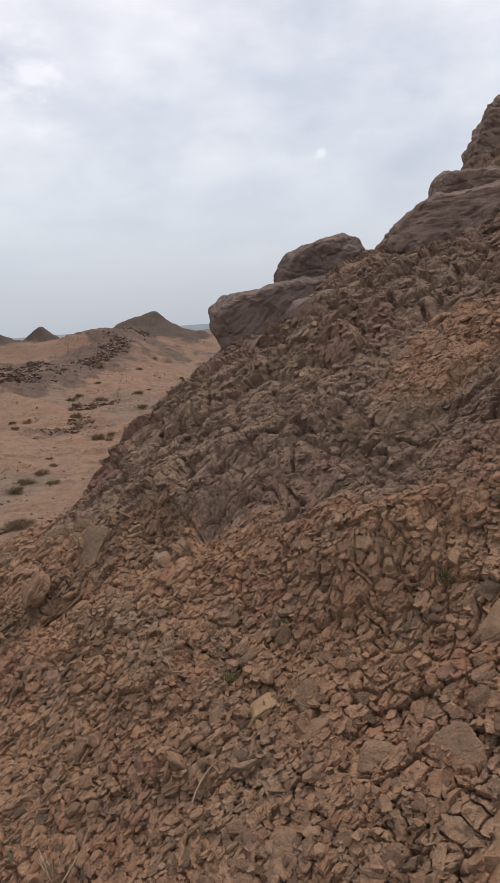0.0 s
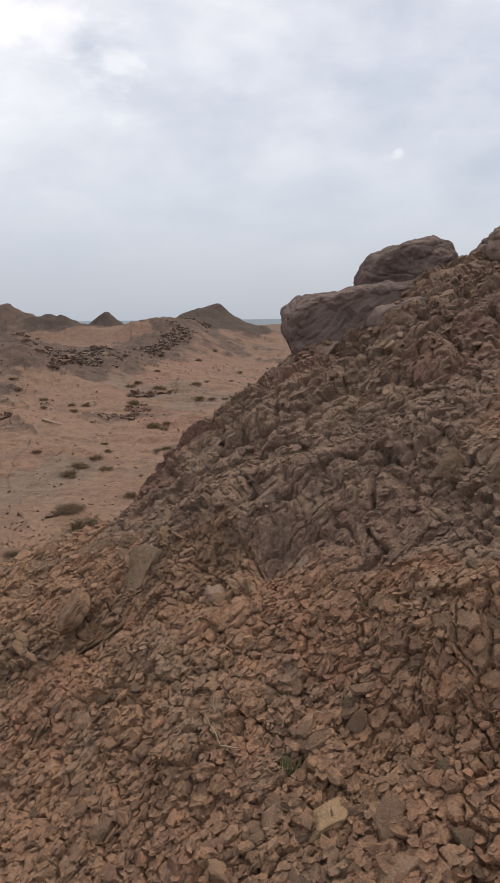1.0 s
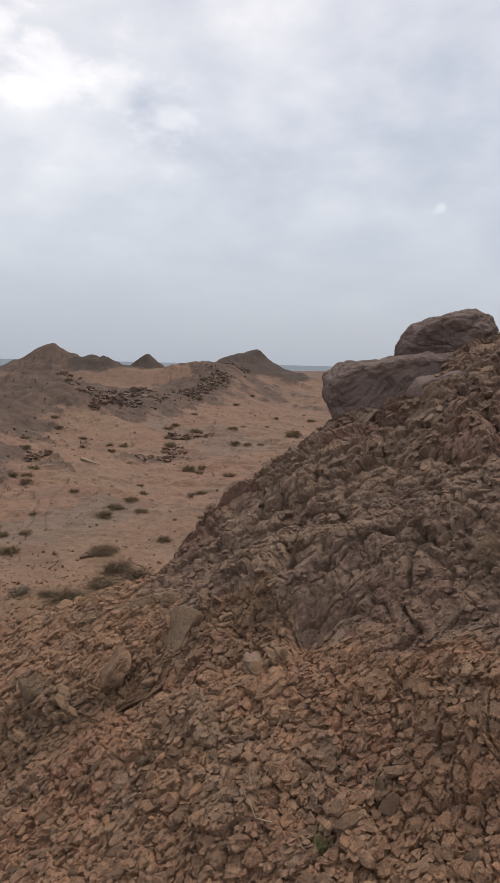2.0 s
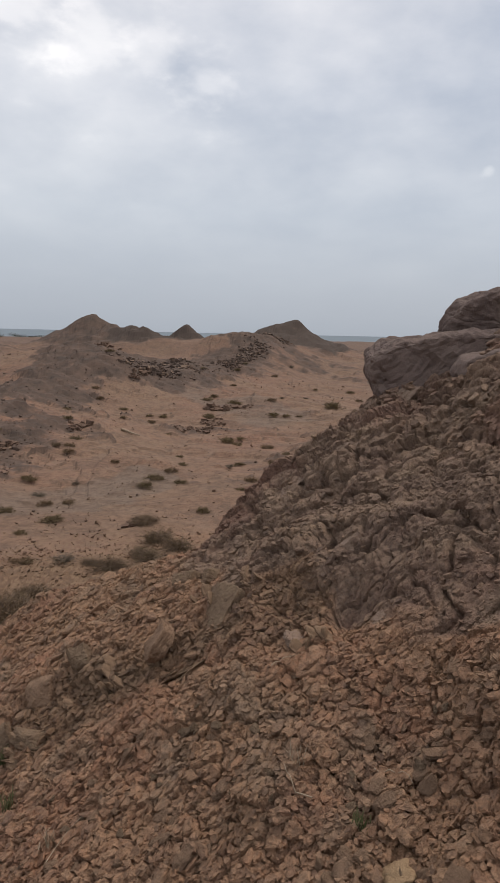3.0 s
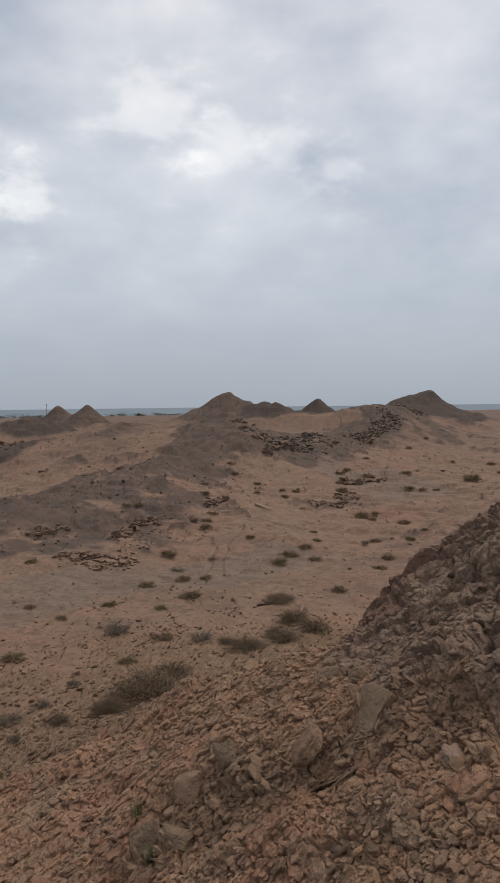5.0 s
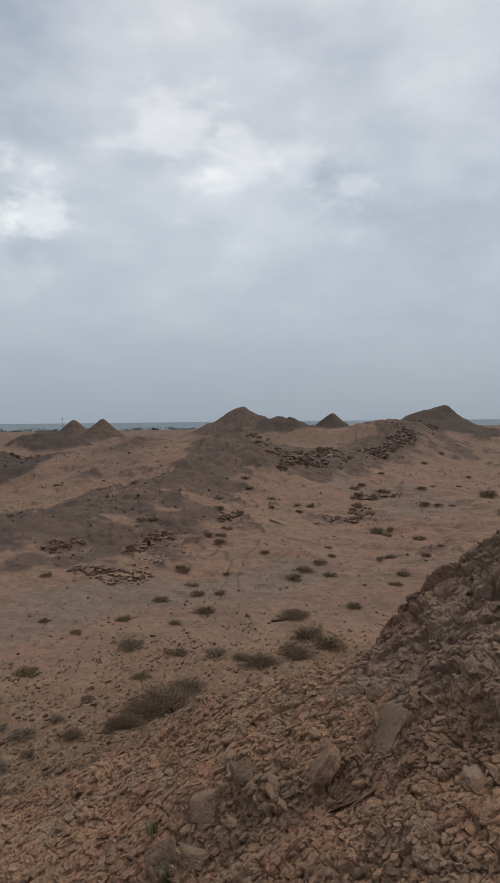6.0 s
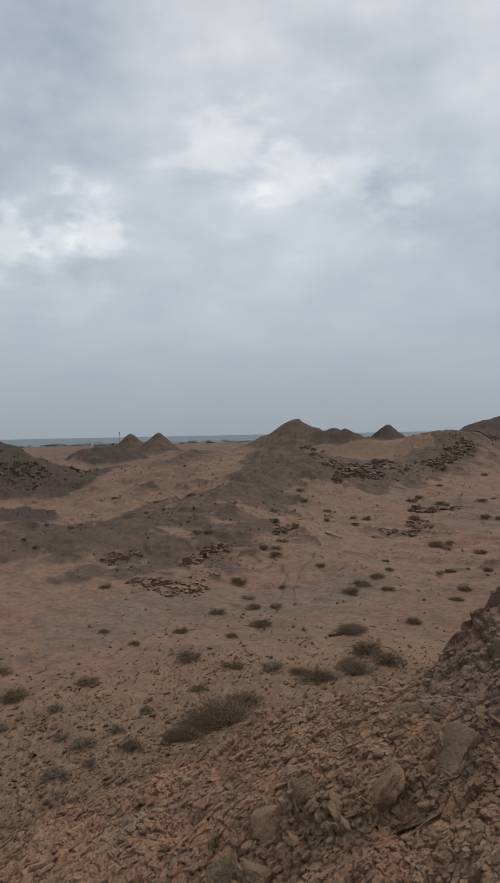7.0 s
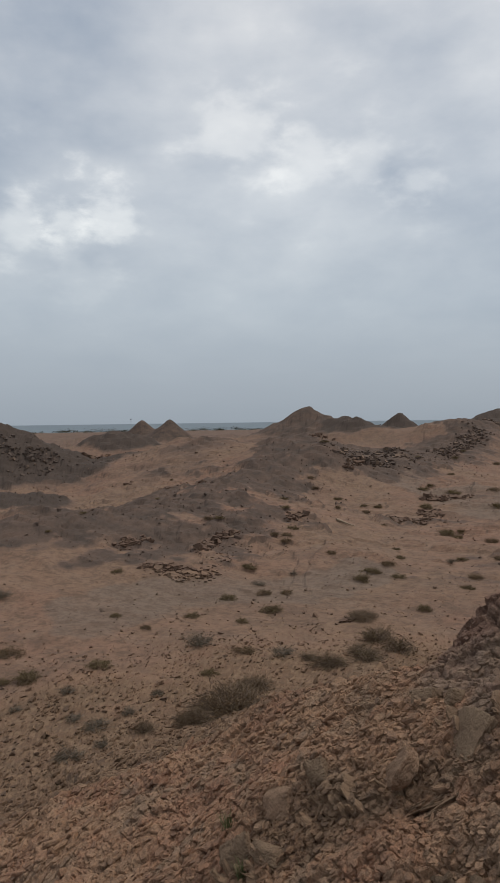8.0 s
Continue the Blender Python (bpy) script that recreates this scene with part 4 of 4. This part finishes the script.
def ledge_stones(name, label, ends, width, count, seed, smallest, largest, mat=M_LOOSE):
    """Broken rock along the lip of a ledge."""
    rng = np.random.default_rng(seed)
    ends = np.array([at_turn(a, r) for a, r in ends])
    part_of = rng.uniform(0, len(ends) - 1.001, count)
    k = part_of.astype(int)
    way = ends[k] + (ends[k + 1] - ends[k]) * (part_of - k)[:, None] + rng.normal(0, 0.6 * width, (count, 2))
    patchy = fbm(way[:, 0] / 4, way[:, 1] / 4, 3, 150 + seed) > (-0.22 if seed == 11 else -0.12)
    way = way[patchy]
    size = np.clip(np.exp(rng.normal(math.log(smallest * 1.6), 0.5, len(way))), smallest, largest)
    scatter(name, label, way[:, 0], way[:, 1], size * 1.15, 0.40, 0.24, seed, False, 0.50, 6, mat)


ledge_stones("ridge_rocks", "dark broken rock along the lip of a low ridge", ((21.2, 64), (18.5, 68), (16.5, 74), (14, 82), (11.5, 93), (9.5, 106), (8.5, 112)), 1.5, 2700, 11, 0.12, 0.5)
ledge_stones("hill_rocks", "dark weathered rock strewn over a low hill", ((53, 74), (51, 72), (48.5, 70), (46.5, 72)), 2.2, 500, 12, 0.10, 0.42)
ledge_stones("ledge_rocks", "reddish-brown broken ledge of rock on the plain", ((38.5, 52), (36.5, 50), (35, 51), (33.4, 54)), 0.6, 160, 13, 0.10, 0.4, M_LEDGE)
ledge_stones("knoll_rocks", "dark ledges on the flank of a small knoll", ((43.5, 96), (42, 100), (40.5, 101), (37, 98), (33.5, 96), (29, 92)), 1.0, 420, 14, 0.15, 0.55)
ledge_stones("gravel_ledge_rocks", "dark cracked ledge across the gravel", ((40, 23), (36.5, 22.5), (34, 23), (31.5, 27), (30, 30)), 0.45, 260, 15, 0.05, 0.25)
ledge_stones("bank_rocks", "dark little bank of broken rock above a dry gully", ((22.4, 17.6), (21.2, 17.9), (20.3, 18.3)), 0.16, 60, 18, 0.05, 0.16, M_LEDGE)
ledge_stones("saddle_rocks", "brown ledge below the sharp peak", ((31.5, 88), (28.5, 92), (26.5, 98), (24, 104), (22.8, 100)), 0.9, 420, 16, 0.15, 0.6, M_LEDGE)
ledge_stones("mound_rocks", "reddish broken rock capping a low mound", ((17.5, 41), (16.2, 43), (15.0, 42), (13.2, 52), (11.8, 53)), 0.7, 200, 17, 0.08, 0.4, M_LEDGE)
# low reddish ledges that crop out of the sand here and there: turn and distance of both ends
for k, (ends, width, count, least) in enumerate((
        (((42.0, 62.0), (39.9, 61.1)), 0.4, 90, 0.10), (((37.3, 44.5), (36.0, 49.0), (33.8, 56.7)), 0.5, 150, 0.10), (((39.5, 23.2), (37.1, 23.3), (34.4, 23.3)), 0.22, 240, 0.05),
        (((34.5, 25.6), (32.9, 28.2), (31.2, 29.5)), 0.24, 200, 0.06), (((16.1, 54.0), (13.7, 53.2), (10.3, 56.7)), 0.5, 220, 0.12), (((15.3, 45.0), (13.5, 44.3)), 0.35, 90, 0.08),
        (((26.6, 34.7), (25.4, 35.8)), 0.3, 70, 0.07), (((21.4, 61.1), (20.0, 65.6)), 0.5, 80, 0.12), (((41.3, 26.1), (38.7, 27.3)), 0.3, 130, 0.05), (((43.8, 76.0), (41.0, 86.0)), 0.6, 120, 0.14))):
    ledge_stones("ledge_rocks", "low broken ledge of reddish-brown rock in the sand", ends, width, count, 40 + k, least, least * 4, M_LEDGE)


slope_stones()
plain_stones()

# ---- shrubs ----


def twig_material(name, a, b):
    m = Nodes(name)
    return m.done(m.mix(m.noise(9, 4), a, b), 0.9)


def leaf_material(name, a, b, c):
    m = Nodes(name)
    colour = m.mix(m.island(), a, b)
    colour = m.mix(m.ramp(m.noise(3.5, 4), (0.45, 0.0), (0.65, 0.8)), colour, c)
    colour = m.mix(m.ramp(m.random(), (0.0, 0.0), (1.0, 0.35)), colour, (0.11, 0.085, 0.055))
    return m.done(colour, 0.85)


M_TWIG = twig_material("dry_twig", (0.12, 0.086, 0.062), (0.17, 0.128, 0.094))
M_TWIG_GREY = twig_material("grey_twig", (0.12, 0.10, 0.082), (0.17, 0.145, 0.12))
M_LEAF_GREEN = leaf_material("grey_green_leaf", (0.125, 0.095, 0.046), (0.175, 0.132, 0.068), (0.178, 0.126, 0.072))
M_LEAF_BROWN = leaf_material("dry_brown_leaf", (0.165, 0.110, 0.066), (0.215, 0.146, 0.090), (0.140, 0.104, 0.060))
M_LEAF_GREY = leaf_material("dusty_grey_leaf", (0.108, 0.086, 0.058), (0.148, 0.116, 0.080), (0.095, 0.080, 0.048))


def shrub(label, seed, twigs, leaves, leaf_size, height, twig_mat, leaf_mat, spiky=0.0):
    """A low desert bush one metre across, with fine stems and a ragged crown of small leaves."""
    rng = np.random.default_rng(seed)
    thing = new("shrub")
    verts, faces, tips = [], [], []

    def stem(p, q, w0, w1):
        d = (q - p) / (np.linalg.norm(q - p) + 1e-6)
        a = np.cross(d, (0.3, 0.2, 0.9))
        a /= np.linalg.norm(a) + 1e-6
        b = np.cross(d, a)
        k = len(verts)
        for c, w in ((p, w0), (q, w1)):
            for t in (0, 2.094, 4.189):
                verts.append(c + w * (math.cos(t) * a + math.sin(t) * b))
        for t in range(3):
            u = (t + 1) % 3
            faces.append((k + t, k + u, k + 3 + u, k + 3 + t))

    for _ in range(twigs):
        a, lean = rng.uniform(0, 2 * np.pi), rng.uniform(0.15, 1.0) ** 0.7
        way = np.array((math.cos(a) * lean * 0.5, math.sin(a) * lean * 0.5, height * (1.0 - 0.72 * lean ** 2) * rng.uniform(0.6, 1.1)))
        root = way * (0.05, 0.05, 0) - (0, 0, 0.03)
        mid = way * 0.55 + rng.normal(0, 0.03, 3)
        stem(root, mid, 0.006, 0.0035)
        for _ in range(5):
            tip = way * rng.uniform(0.6, 1.02 + 0.1 * spiky) + rng.normal(0, 0.085, 3) * (1, 1, 0.6)
            stem(mid, tip, 0.0026, 0.0014)
            tips.append((mid, tip))
    ob = new("branchwork", mesh_from("branchwork", np.array(verts), np.array(faces), twig_mat))
    ob.parent = thing
    m, t = np.array([a for a, _ in tips]), np.array([b for _, b in tips])
    pick = rng.integers(0, len(tips), leaves)
    c = m[pick] + (t[pick] - m[pick]) * rng.uniform(0.3, 1.08, leaves)[:, None] + rng.normal(0, 0.028, (leaves, 3))
    c[:, 2] = np.maximum(c[:, 2], 0.01)
    a = rng.normal(0, 1, (leaves, 3))
    a /= np.linalg.norm(a, axis=1)[:, None]
    b = np.cross(a, rng.normal(0, 1, (leaves, 3)))
    b /= np.linalg.norm(b, axis=1)[:, None]
    s = leaf_size * rng.uniform(0.6, 1.4, leaves)[:, None]
    quad = np.stack([c - a * s, c + b * s * 0.5, c + a * s, c - b * s * 0.5], 1)
    crown = new("foliage", mesh_from("foliage", quad.reshape(-1, 3), np.arange(leaves * 4).reshape(-1, 4), leaf_mat))
    crown.parent = thing
    return tagged(thing, label, "shrub", "desert shrubs")


# label, first seed, how many sorts, stems, leaves, leaf size, height, materials, spikiness
SHRUB_KINDS = (
    ("low rounded grey-green desert shrub on the sand", 400, 3, 50, 2600, 0.017, 0.36, M_TWIG, M_LEAF_GREEN, 0.0),
    ("sprawling dusty green shrub with thin stems", 410, 2, 110, 1300, 0.011, 0.37, M_TWIG, M_LEAF_GREEN, 0.5),
    ("dry brown twiggy shrub at the foot of the slope", 420, 2, 240, 5200, 0.010, 0.26, M_TWIG, M_LEAF_BROWN, 0.5),
    ("small dusty grey dried-out shrub", 430, 2, 60, 1800, 0.011, 0.33, M_TWIG_GREY, M_LEAF_GREY, 0.4),
    ("dry reddish-brown cushion shrub on the sand", 440, 2, 50, 2400, 0.017, 0.34, M_TWIG, M_LEAF_BROWN, 0.0),
)
grown = {}


def plant(kind, x, y, wide, rng, tall=1.0):
    label, first, sorts, *rest = SHRUB_KINDS[kind]
    m = Matrix.Translation((x, y, ground_at(x, y) - 0.02 * wide)) @ pose(0, 0, 0, 0, 0, rng.uniform(0, 360)) @ Matrix.Diagonal((wide * rng.uniform(0.9, 1.15), wide * rng.uniform(0.8, 1.05), wide * tall * rng.uniform(0.8, 1.1), 1))
    seed = first + rng.randrange(sorts)
    if seed not in grown:
        grown[seed] = shrub(label, seed, *rest)
        grown[seed].matrix_basis = m
        return
    made = copy_thing(grown[seed], Matrix())
    made.matrix_basis = m


# x, y, width
SHRUBS_FAR = [(-13.3, 83.0, 1.16), (-9.3, 56.6, 0.99), (-8.7, 58.4, 0.61), (-7.8, 48.6, 1.02), (-6.9, 48.9, 0.77), (-6.1, 50.3, 0.61), (-4.1, 58.1, 2.01), (-2.1, 68.9, 1.07), (-6.7, 60.3, 0.73), (-7.3, 75.5, 0.78), (-3.4, 78.1, 1.21), (-12.7, 94.8, 1.15), (-17.8, 86.3, 0.91), (-6.0, 35.2, 0.87), (-4.2, 29.9, 0.52), (-4.6, 28.5, 0.6), (-4.6, 23.4, 0.58), (-4.6, 21.4, 0.34)]
SHRUBS_MIDDLE = [(-26.1, 60.7, 1.14), (-23.9, 52.6, 0.9), (-22.6, 50.5, 0.86), (-18.6, 36.6, 0.71), (-16.3, 32.3, 0.69), (-19.8, 48.5, 0.81), (-16.8, 46.2, 0.68), (-15.9, 46.7, 0.77), (-14.7, 40.8, 0.67), (-16.0, 39.1, 0.58), (-13.7, 27.8, 0.64), (-14.0, 26.5, 0.52), (-13.4, 26.6, 0.62), (-13.1, 25.9, 0.6), (-12.3, 37.2, 0.48), (-9.3, 29.6, 0.43), (-8.1, 26.2, 0.43), (-10.3, 24.3, 0.5), (-7.8, 23.8, 0.65), (-8.0, 22.4, 0.75), (-7.9, 21.3, 0.76), (-6.9, 22.2, 0.53), (-6.2, 26.8, 0.62), (-6.0, 27.8, 0.55), (-8.6, 36.7, 1.11), (-8.1, 38.0, 0.81), (-7.8, 35.9, 0.57), (-15.2, 56.9, 1.22), (-15.6, 60.9, 0.87), (-12.3, 55.0, 1.46), (-12.5, 47.3, 1.18), (-20.0, 73.0, 0.91)]
SHRUBS_LEFT = [(-15.7, 69.4, 0.98), (-17.7, 80.8, 1.0), (-12.3, 21.1, 0.64), (-11.0, 19.5, 0.63), (-10.3, 18.6, 0.56), (-9.6, 19.0, 0.53), (-10.8, 17.3, 0.65), (-10.6, 21.5, 0.42), (-4.4, 21.2, 0.42), (-21.2, 21.8, 0.47), (-16.6, 25.0, 0.52), (-16.8, 26.3, 0.54), (-15.0, 17.0, 0.47), (-25.0, 32.1, 0.35), (-35.4, 47.7, 0.51), (-19.3, 18.0, 0.32), (-16.0, 13.0, 0.79), (-12.4, 10.3, 0.66), (-11.2, 9.1, 0.44), (-10.9, 9.5, 0.62), (-10.0, 10.7, 0.55), (-12.3, 13.8, 0.39), (-11.0, 13.5, 0.34), (-8.8, 12.7, 0.88), (-7.6, 12.7, 0.53), (-6.7, 12.9, 0.68), (-7.6, 11.3, 0.42), (-8.0, 10.1, 0.33), (-8.9, 16.5, 0.73), (-10.6, 15.0, 0.46), (-9.1, 15.2, 0.44), (-5.1, 18.6, 0.51)]
# x, y, width, sort
SHRUBS_NEAR = [(-6.3, 16.8, 0.96, 2), (-5.4, 15.3, 1.16, 1), (-5.3, 13.9, 0.75, 1), (-5.5, 12.6, 0.87, 1), (-6.1, 12.9, 0.51, 1), (-4.9, 13.3, 0.9, 1), (-4.6, 14.4, 0.95, 1), (-6.2, 9.9, 1.72, 2), (-6.4, 9.0, 0.82, 2), (-6.4, 11.0, 1.05, 2), (-10.0, 8.4, 0.38, 3), (-8.6, 8.5, 0.4, 3), (-8.0, 8.4, 0.58, 3), (-9.7, 9.4, 0.41, 3), (-7.5, 7.3, 0.64, 3), (-7.3, 7.8, 0.36, 3), (-7.1, 8.6, 0.47, 1), (-9.9, 7.5, 0.45, 1), (-7.9, 9.1, 0.44, 3)]
rng = random.Random(9)
for x, y, w in SHRUBS_FAR + SHRUBS_MIDDLE + SHRUBS_LEFT:
    plant(rng.choice((0, 0, 0, 4, 4, 3)), x, y, w * 1.1, rng, 0.9)
for x, y, w, kind in SHRUBS_NEAR:
    plant(kind, x, y, w, rng)

# ---- small things on the slope ----
M_STRAW = twig_material("bleached_stem", (0.26, 0.20, 0.14), (0.36, 0.29, 0.21))


def curved_stem(name, points, radius, mat, label, category):
    """A thin bent stem lying or standing on the stones."""
    cu = bpy.data.curves.new(name, "CURVE")
    cu.dimensions, cu.bevel_depth, cu.bevel_resolution = "3D", radius, 1
    sp = cu.splines.new("POLY")
    sp.points.add(len(points) - 1)
    for k, (p, q) in enumerate(zip(sp.points, points)):
        p.co, p.radius = (*q, 1), 1.0 - 0.7 * k / max(1, len(points) - 1)
    ob = new(name, cu)
    ob.data.materials.append(mat)
    deps = bpy.context.evaluated_depsgraph_get()
    me = bpy.data.meshes.new_from_object(ob.evaluated_get(deps))
    bpy.data.objects.remove(ob)
    return tagged(new(name, me), label, category)


def lying(x, y, turn, length, bend, seed):
    rng = random.Random(seed)
    pts = []
    for k in range(7):
        t = k / 6
        px, py = x + math.cos(turn) * length * t - math.sin(turn) * bend * math.sin(3 * t), y + math.sin(turn) * length * t + math.cos(turn) * bend * math.sin(3 * t)
        pts.append((px, py, ground_at(px, py) + 0.012 + 0.01 * rng.random()))
    return pts


for x, y, turn, length, bend, seed in ((-0.26, 1.74, 0.75, 0.16, 0.01, 1), (-0.62, 1.62, 1.3, 0.22, 0.03, 2), (-0.70, 1.72, 1.1, 0.18, -0.02, 3), (-0.10, 2.34, -0.6, 0.15, 0.02, 4), (-0.30, 2.25, 2.2, 0.2, 0.03, 5), (-1.32, 2.30, 1.2, 0.2, 0.03, 6), (-1.38, 2.36, 1.6, 0.16, 0.02, 7), (-0.55, 2.9, 0.2, 0.12, 0.02, 8)):
    curved_stem("dry_stem", lying(x, y, turn, length, bend, seed), 0.0028, M_STRAW, "bleached dry stem lying among the stones", "dry stem")


def grass_tuft(x, y, blades, tall, seed, mat, label):
    """A small tuft of thin blades between stones."""
    rng = np.random.default_rng(seed)
    verts, faces = [], []
    for _ in range(blades):
        a, lean, h = rng.uniform(0, 2 * np.pi), rng.uniform(0.1, 0.8), tall * rng.uniform(0.5, 1.1)
        root = np.array((rng.normal(0, 0.015), rng.normal(0, 0.015), 0))
        side = np.array((-math.sin(a), math.cos(a), 0)) * 0.0018
        tip = root + np.array((math.cos(a) * lean * h, math.sin(a) * lean * h, h))
        mid = root + (tip - root) * 0.5 + np.array((0, 0, 0.12 * h))
        k = len(verts)
        verts += [root - side, root + side, mid + side * 0.8, mid - side * 0.8, tip + side * 0.2, tip - side * 0.2]
        faces += [(k, k + 1, k + 2, k + 3), (k + 3, k + 2, k + 4, k + 5)]
    ob = new("grass_tuft", mesh_from("grass_tuft", np.array(verts), np.array(faces), mat))
    ob.matrix_world = Matrix.Translation((x, y, ground_at(x, y) - 0.01))
    return tagged(ob, label, "grass tuft", "grass tufts")


M_WEED = leaf_material("weed_leaf", (0.075, 0.085, 0.035), (0.11, 0.12, 0.055), (0.13, 0.11, 0.06))
for x, y, blades, tall, seed, mat in ((-0.13, 2.16, 60, 0.06, 1, M_WEED), (-0.36, 2.38, 22, 0.07, 2, M_STRAW), (-1.95, 3.02, 70, 0.10, 3, M_WEED), (-0.72, 1.78, 24, 0.09, 4, M_STRAW), (-1.36, 2.42, 26, 0.09, 5, M_STRAW), (-1.74, 2.72, 40, 0.09, 6, M_WEED), (0.60, 2.0, 30, 0.05, 7, M_WEED), (-2.2, 3.3, 60, 0.10, 8, M_WEED)):
    grass_tuft(x, y, blades, tall, seed, mat, "small green weed between the stones" if mat == M_WEED else "dry straw tuft between the stones")

# ---- far things ----


def bleached_branch():
    """A pale log lying on the plain."""
    x, y = at_turn(22.4, 36.5)
    way = [(x + 0.16 * k, y + 0.05 * k + 0.05 * math.sin(k), ground_at(x + 0.16 * k, y + 0.05 * k) + 0.09) for k in range(7)]
    return curved_stem("fallen_log", way, 0.09, M_STRAW, "pale bleached log lying on the plain", "log")


bleached_branch()


def mast():
    """A thin steel mast far off, near the shore."""
    x, y = at_turn(39.9, 470)
    z = float(land(np.array([x]), np.array([y]))[0])
    tower = new("mast")
    tower.matrix_world = pose(x, y, z)
    steel = Nodes("dull_steel").done((0.20, 0.21, 0.22, 1.0), 0.6)
    for name, size, place in (("pole", (0.34, 0.34, 10.0), (0, 0, 5.0)), ("head", (0.8, 0.8, 1.0), (0, 0, 10.0)), ("footing", (1.6, 1.6, 0.8), (0, 0, 0.3))):
        bm = bmesh.new()
        bmesh.ops.create_cone(bm, cap_ends=True, segments=10, radius1=0.5, radius2=0.5 if name != "pole" else 0.3, depth=1)
        for v in bm.verts:
            v.co = Vector((v.co.x * size[0], v.co.y * size[1], v.co.z * size[2])) + Vector(place)
        me = bpy.data.meshes.new(name)
        bm.to_mesh(me)
        bm.free()
        me.materials.append(steel)
        new(name, me).parent = tower
    return tagged(tower, "thin grey steel mast near the shore", "mast")


mast()


def shore_trees():
    """A dark broken line of low trees and scrub along the shore."""
    rng = np.random.default_rng(33)
    n = 9000
    c, s = math.cos(radians(45)), math.sin(radians(45))
    clump = rng.uniform(-420, 420, 220)
    tall = rng.uniform(0.8, 3.0, 220) * np.where(rng.uniform(0, 1, 220) < 0.15, 1.6, 1.0)
    pick = rng.integers(0, 220, n)
    along, up = clump[pick] + rng.normal(0, 1.8, n) * tall[pick] * 0.7, np.abs(rng.normal(0.45, 0.28, n)) * tall[pick]
    back = 560 + rng.normal(0, 3, n)
    x, y = -s * back + c * along, c * back + s * along
    z = land(x, y) + up
    centre = np.stack([x, y, z], -1)
    a = rng.normal(0, 1, (n, 3)) * 0.38
    b = rng.normal(0, 1, (n, 3)) * 0.38
    tri = np.stack([centre - a, centre + a, centre + b], 1)
    me = mesh_from("shore_trees", tri.reshape(-1, 3), np.arange(3 * n).reshape(-1, 3), leaf_material("far_foliage", (0.05, 0.055, 0.04), (0.075, 0.078, 0.055), (0.08, 0.075, 0.055)))
    return tagged(new("shore_trees", me), "dark line of low trees along the shore", "trees", kind="stuff")


shore_trees()

# ---- stones that lie nearest ----


def near_stones():
    meshes = []
    for k in range(15):
        meshes.append(angular_mesh("stone", (1.0, 0.74, 0.40), 600 + k, (M_TAN, M_TAN, M_GREY)[k % 3], points=26, cuts=2, wear=0.10))
    rng = random.Random(71)
    made = 0
    while made < 290:
        x, y = rng.uniform(-1.5, 0.9), rng.uniform(1.0, 2.9)
        if float(rock_zone(np.array([x]), np.array([y]))[0]) > 0.3:
            continue
        size = min(0.11, max(0.036, math.exp(rng.gauss(math.log(0.052), 0.35))))
        ob = new("stone", meshes[rng.randrange(15)])
        ob.matrix_world = Matrix.Translation(Vector((x, y, ground_at(x, y))) + Vector(SLOPE_NORMAL) * size * 0.02) @ SLOPE_TURN @ pose(0, 0, 0, rng.gauss(0, 16), rng.gauss(0, 16), rng.uniform(0, 360)) @ Matrix.Diagonal((size, size, size * rng.uniform(0.7, 1.2), 1))
        ob.parent = ground
        made += 1


near_stones()
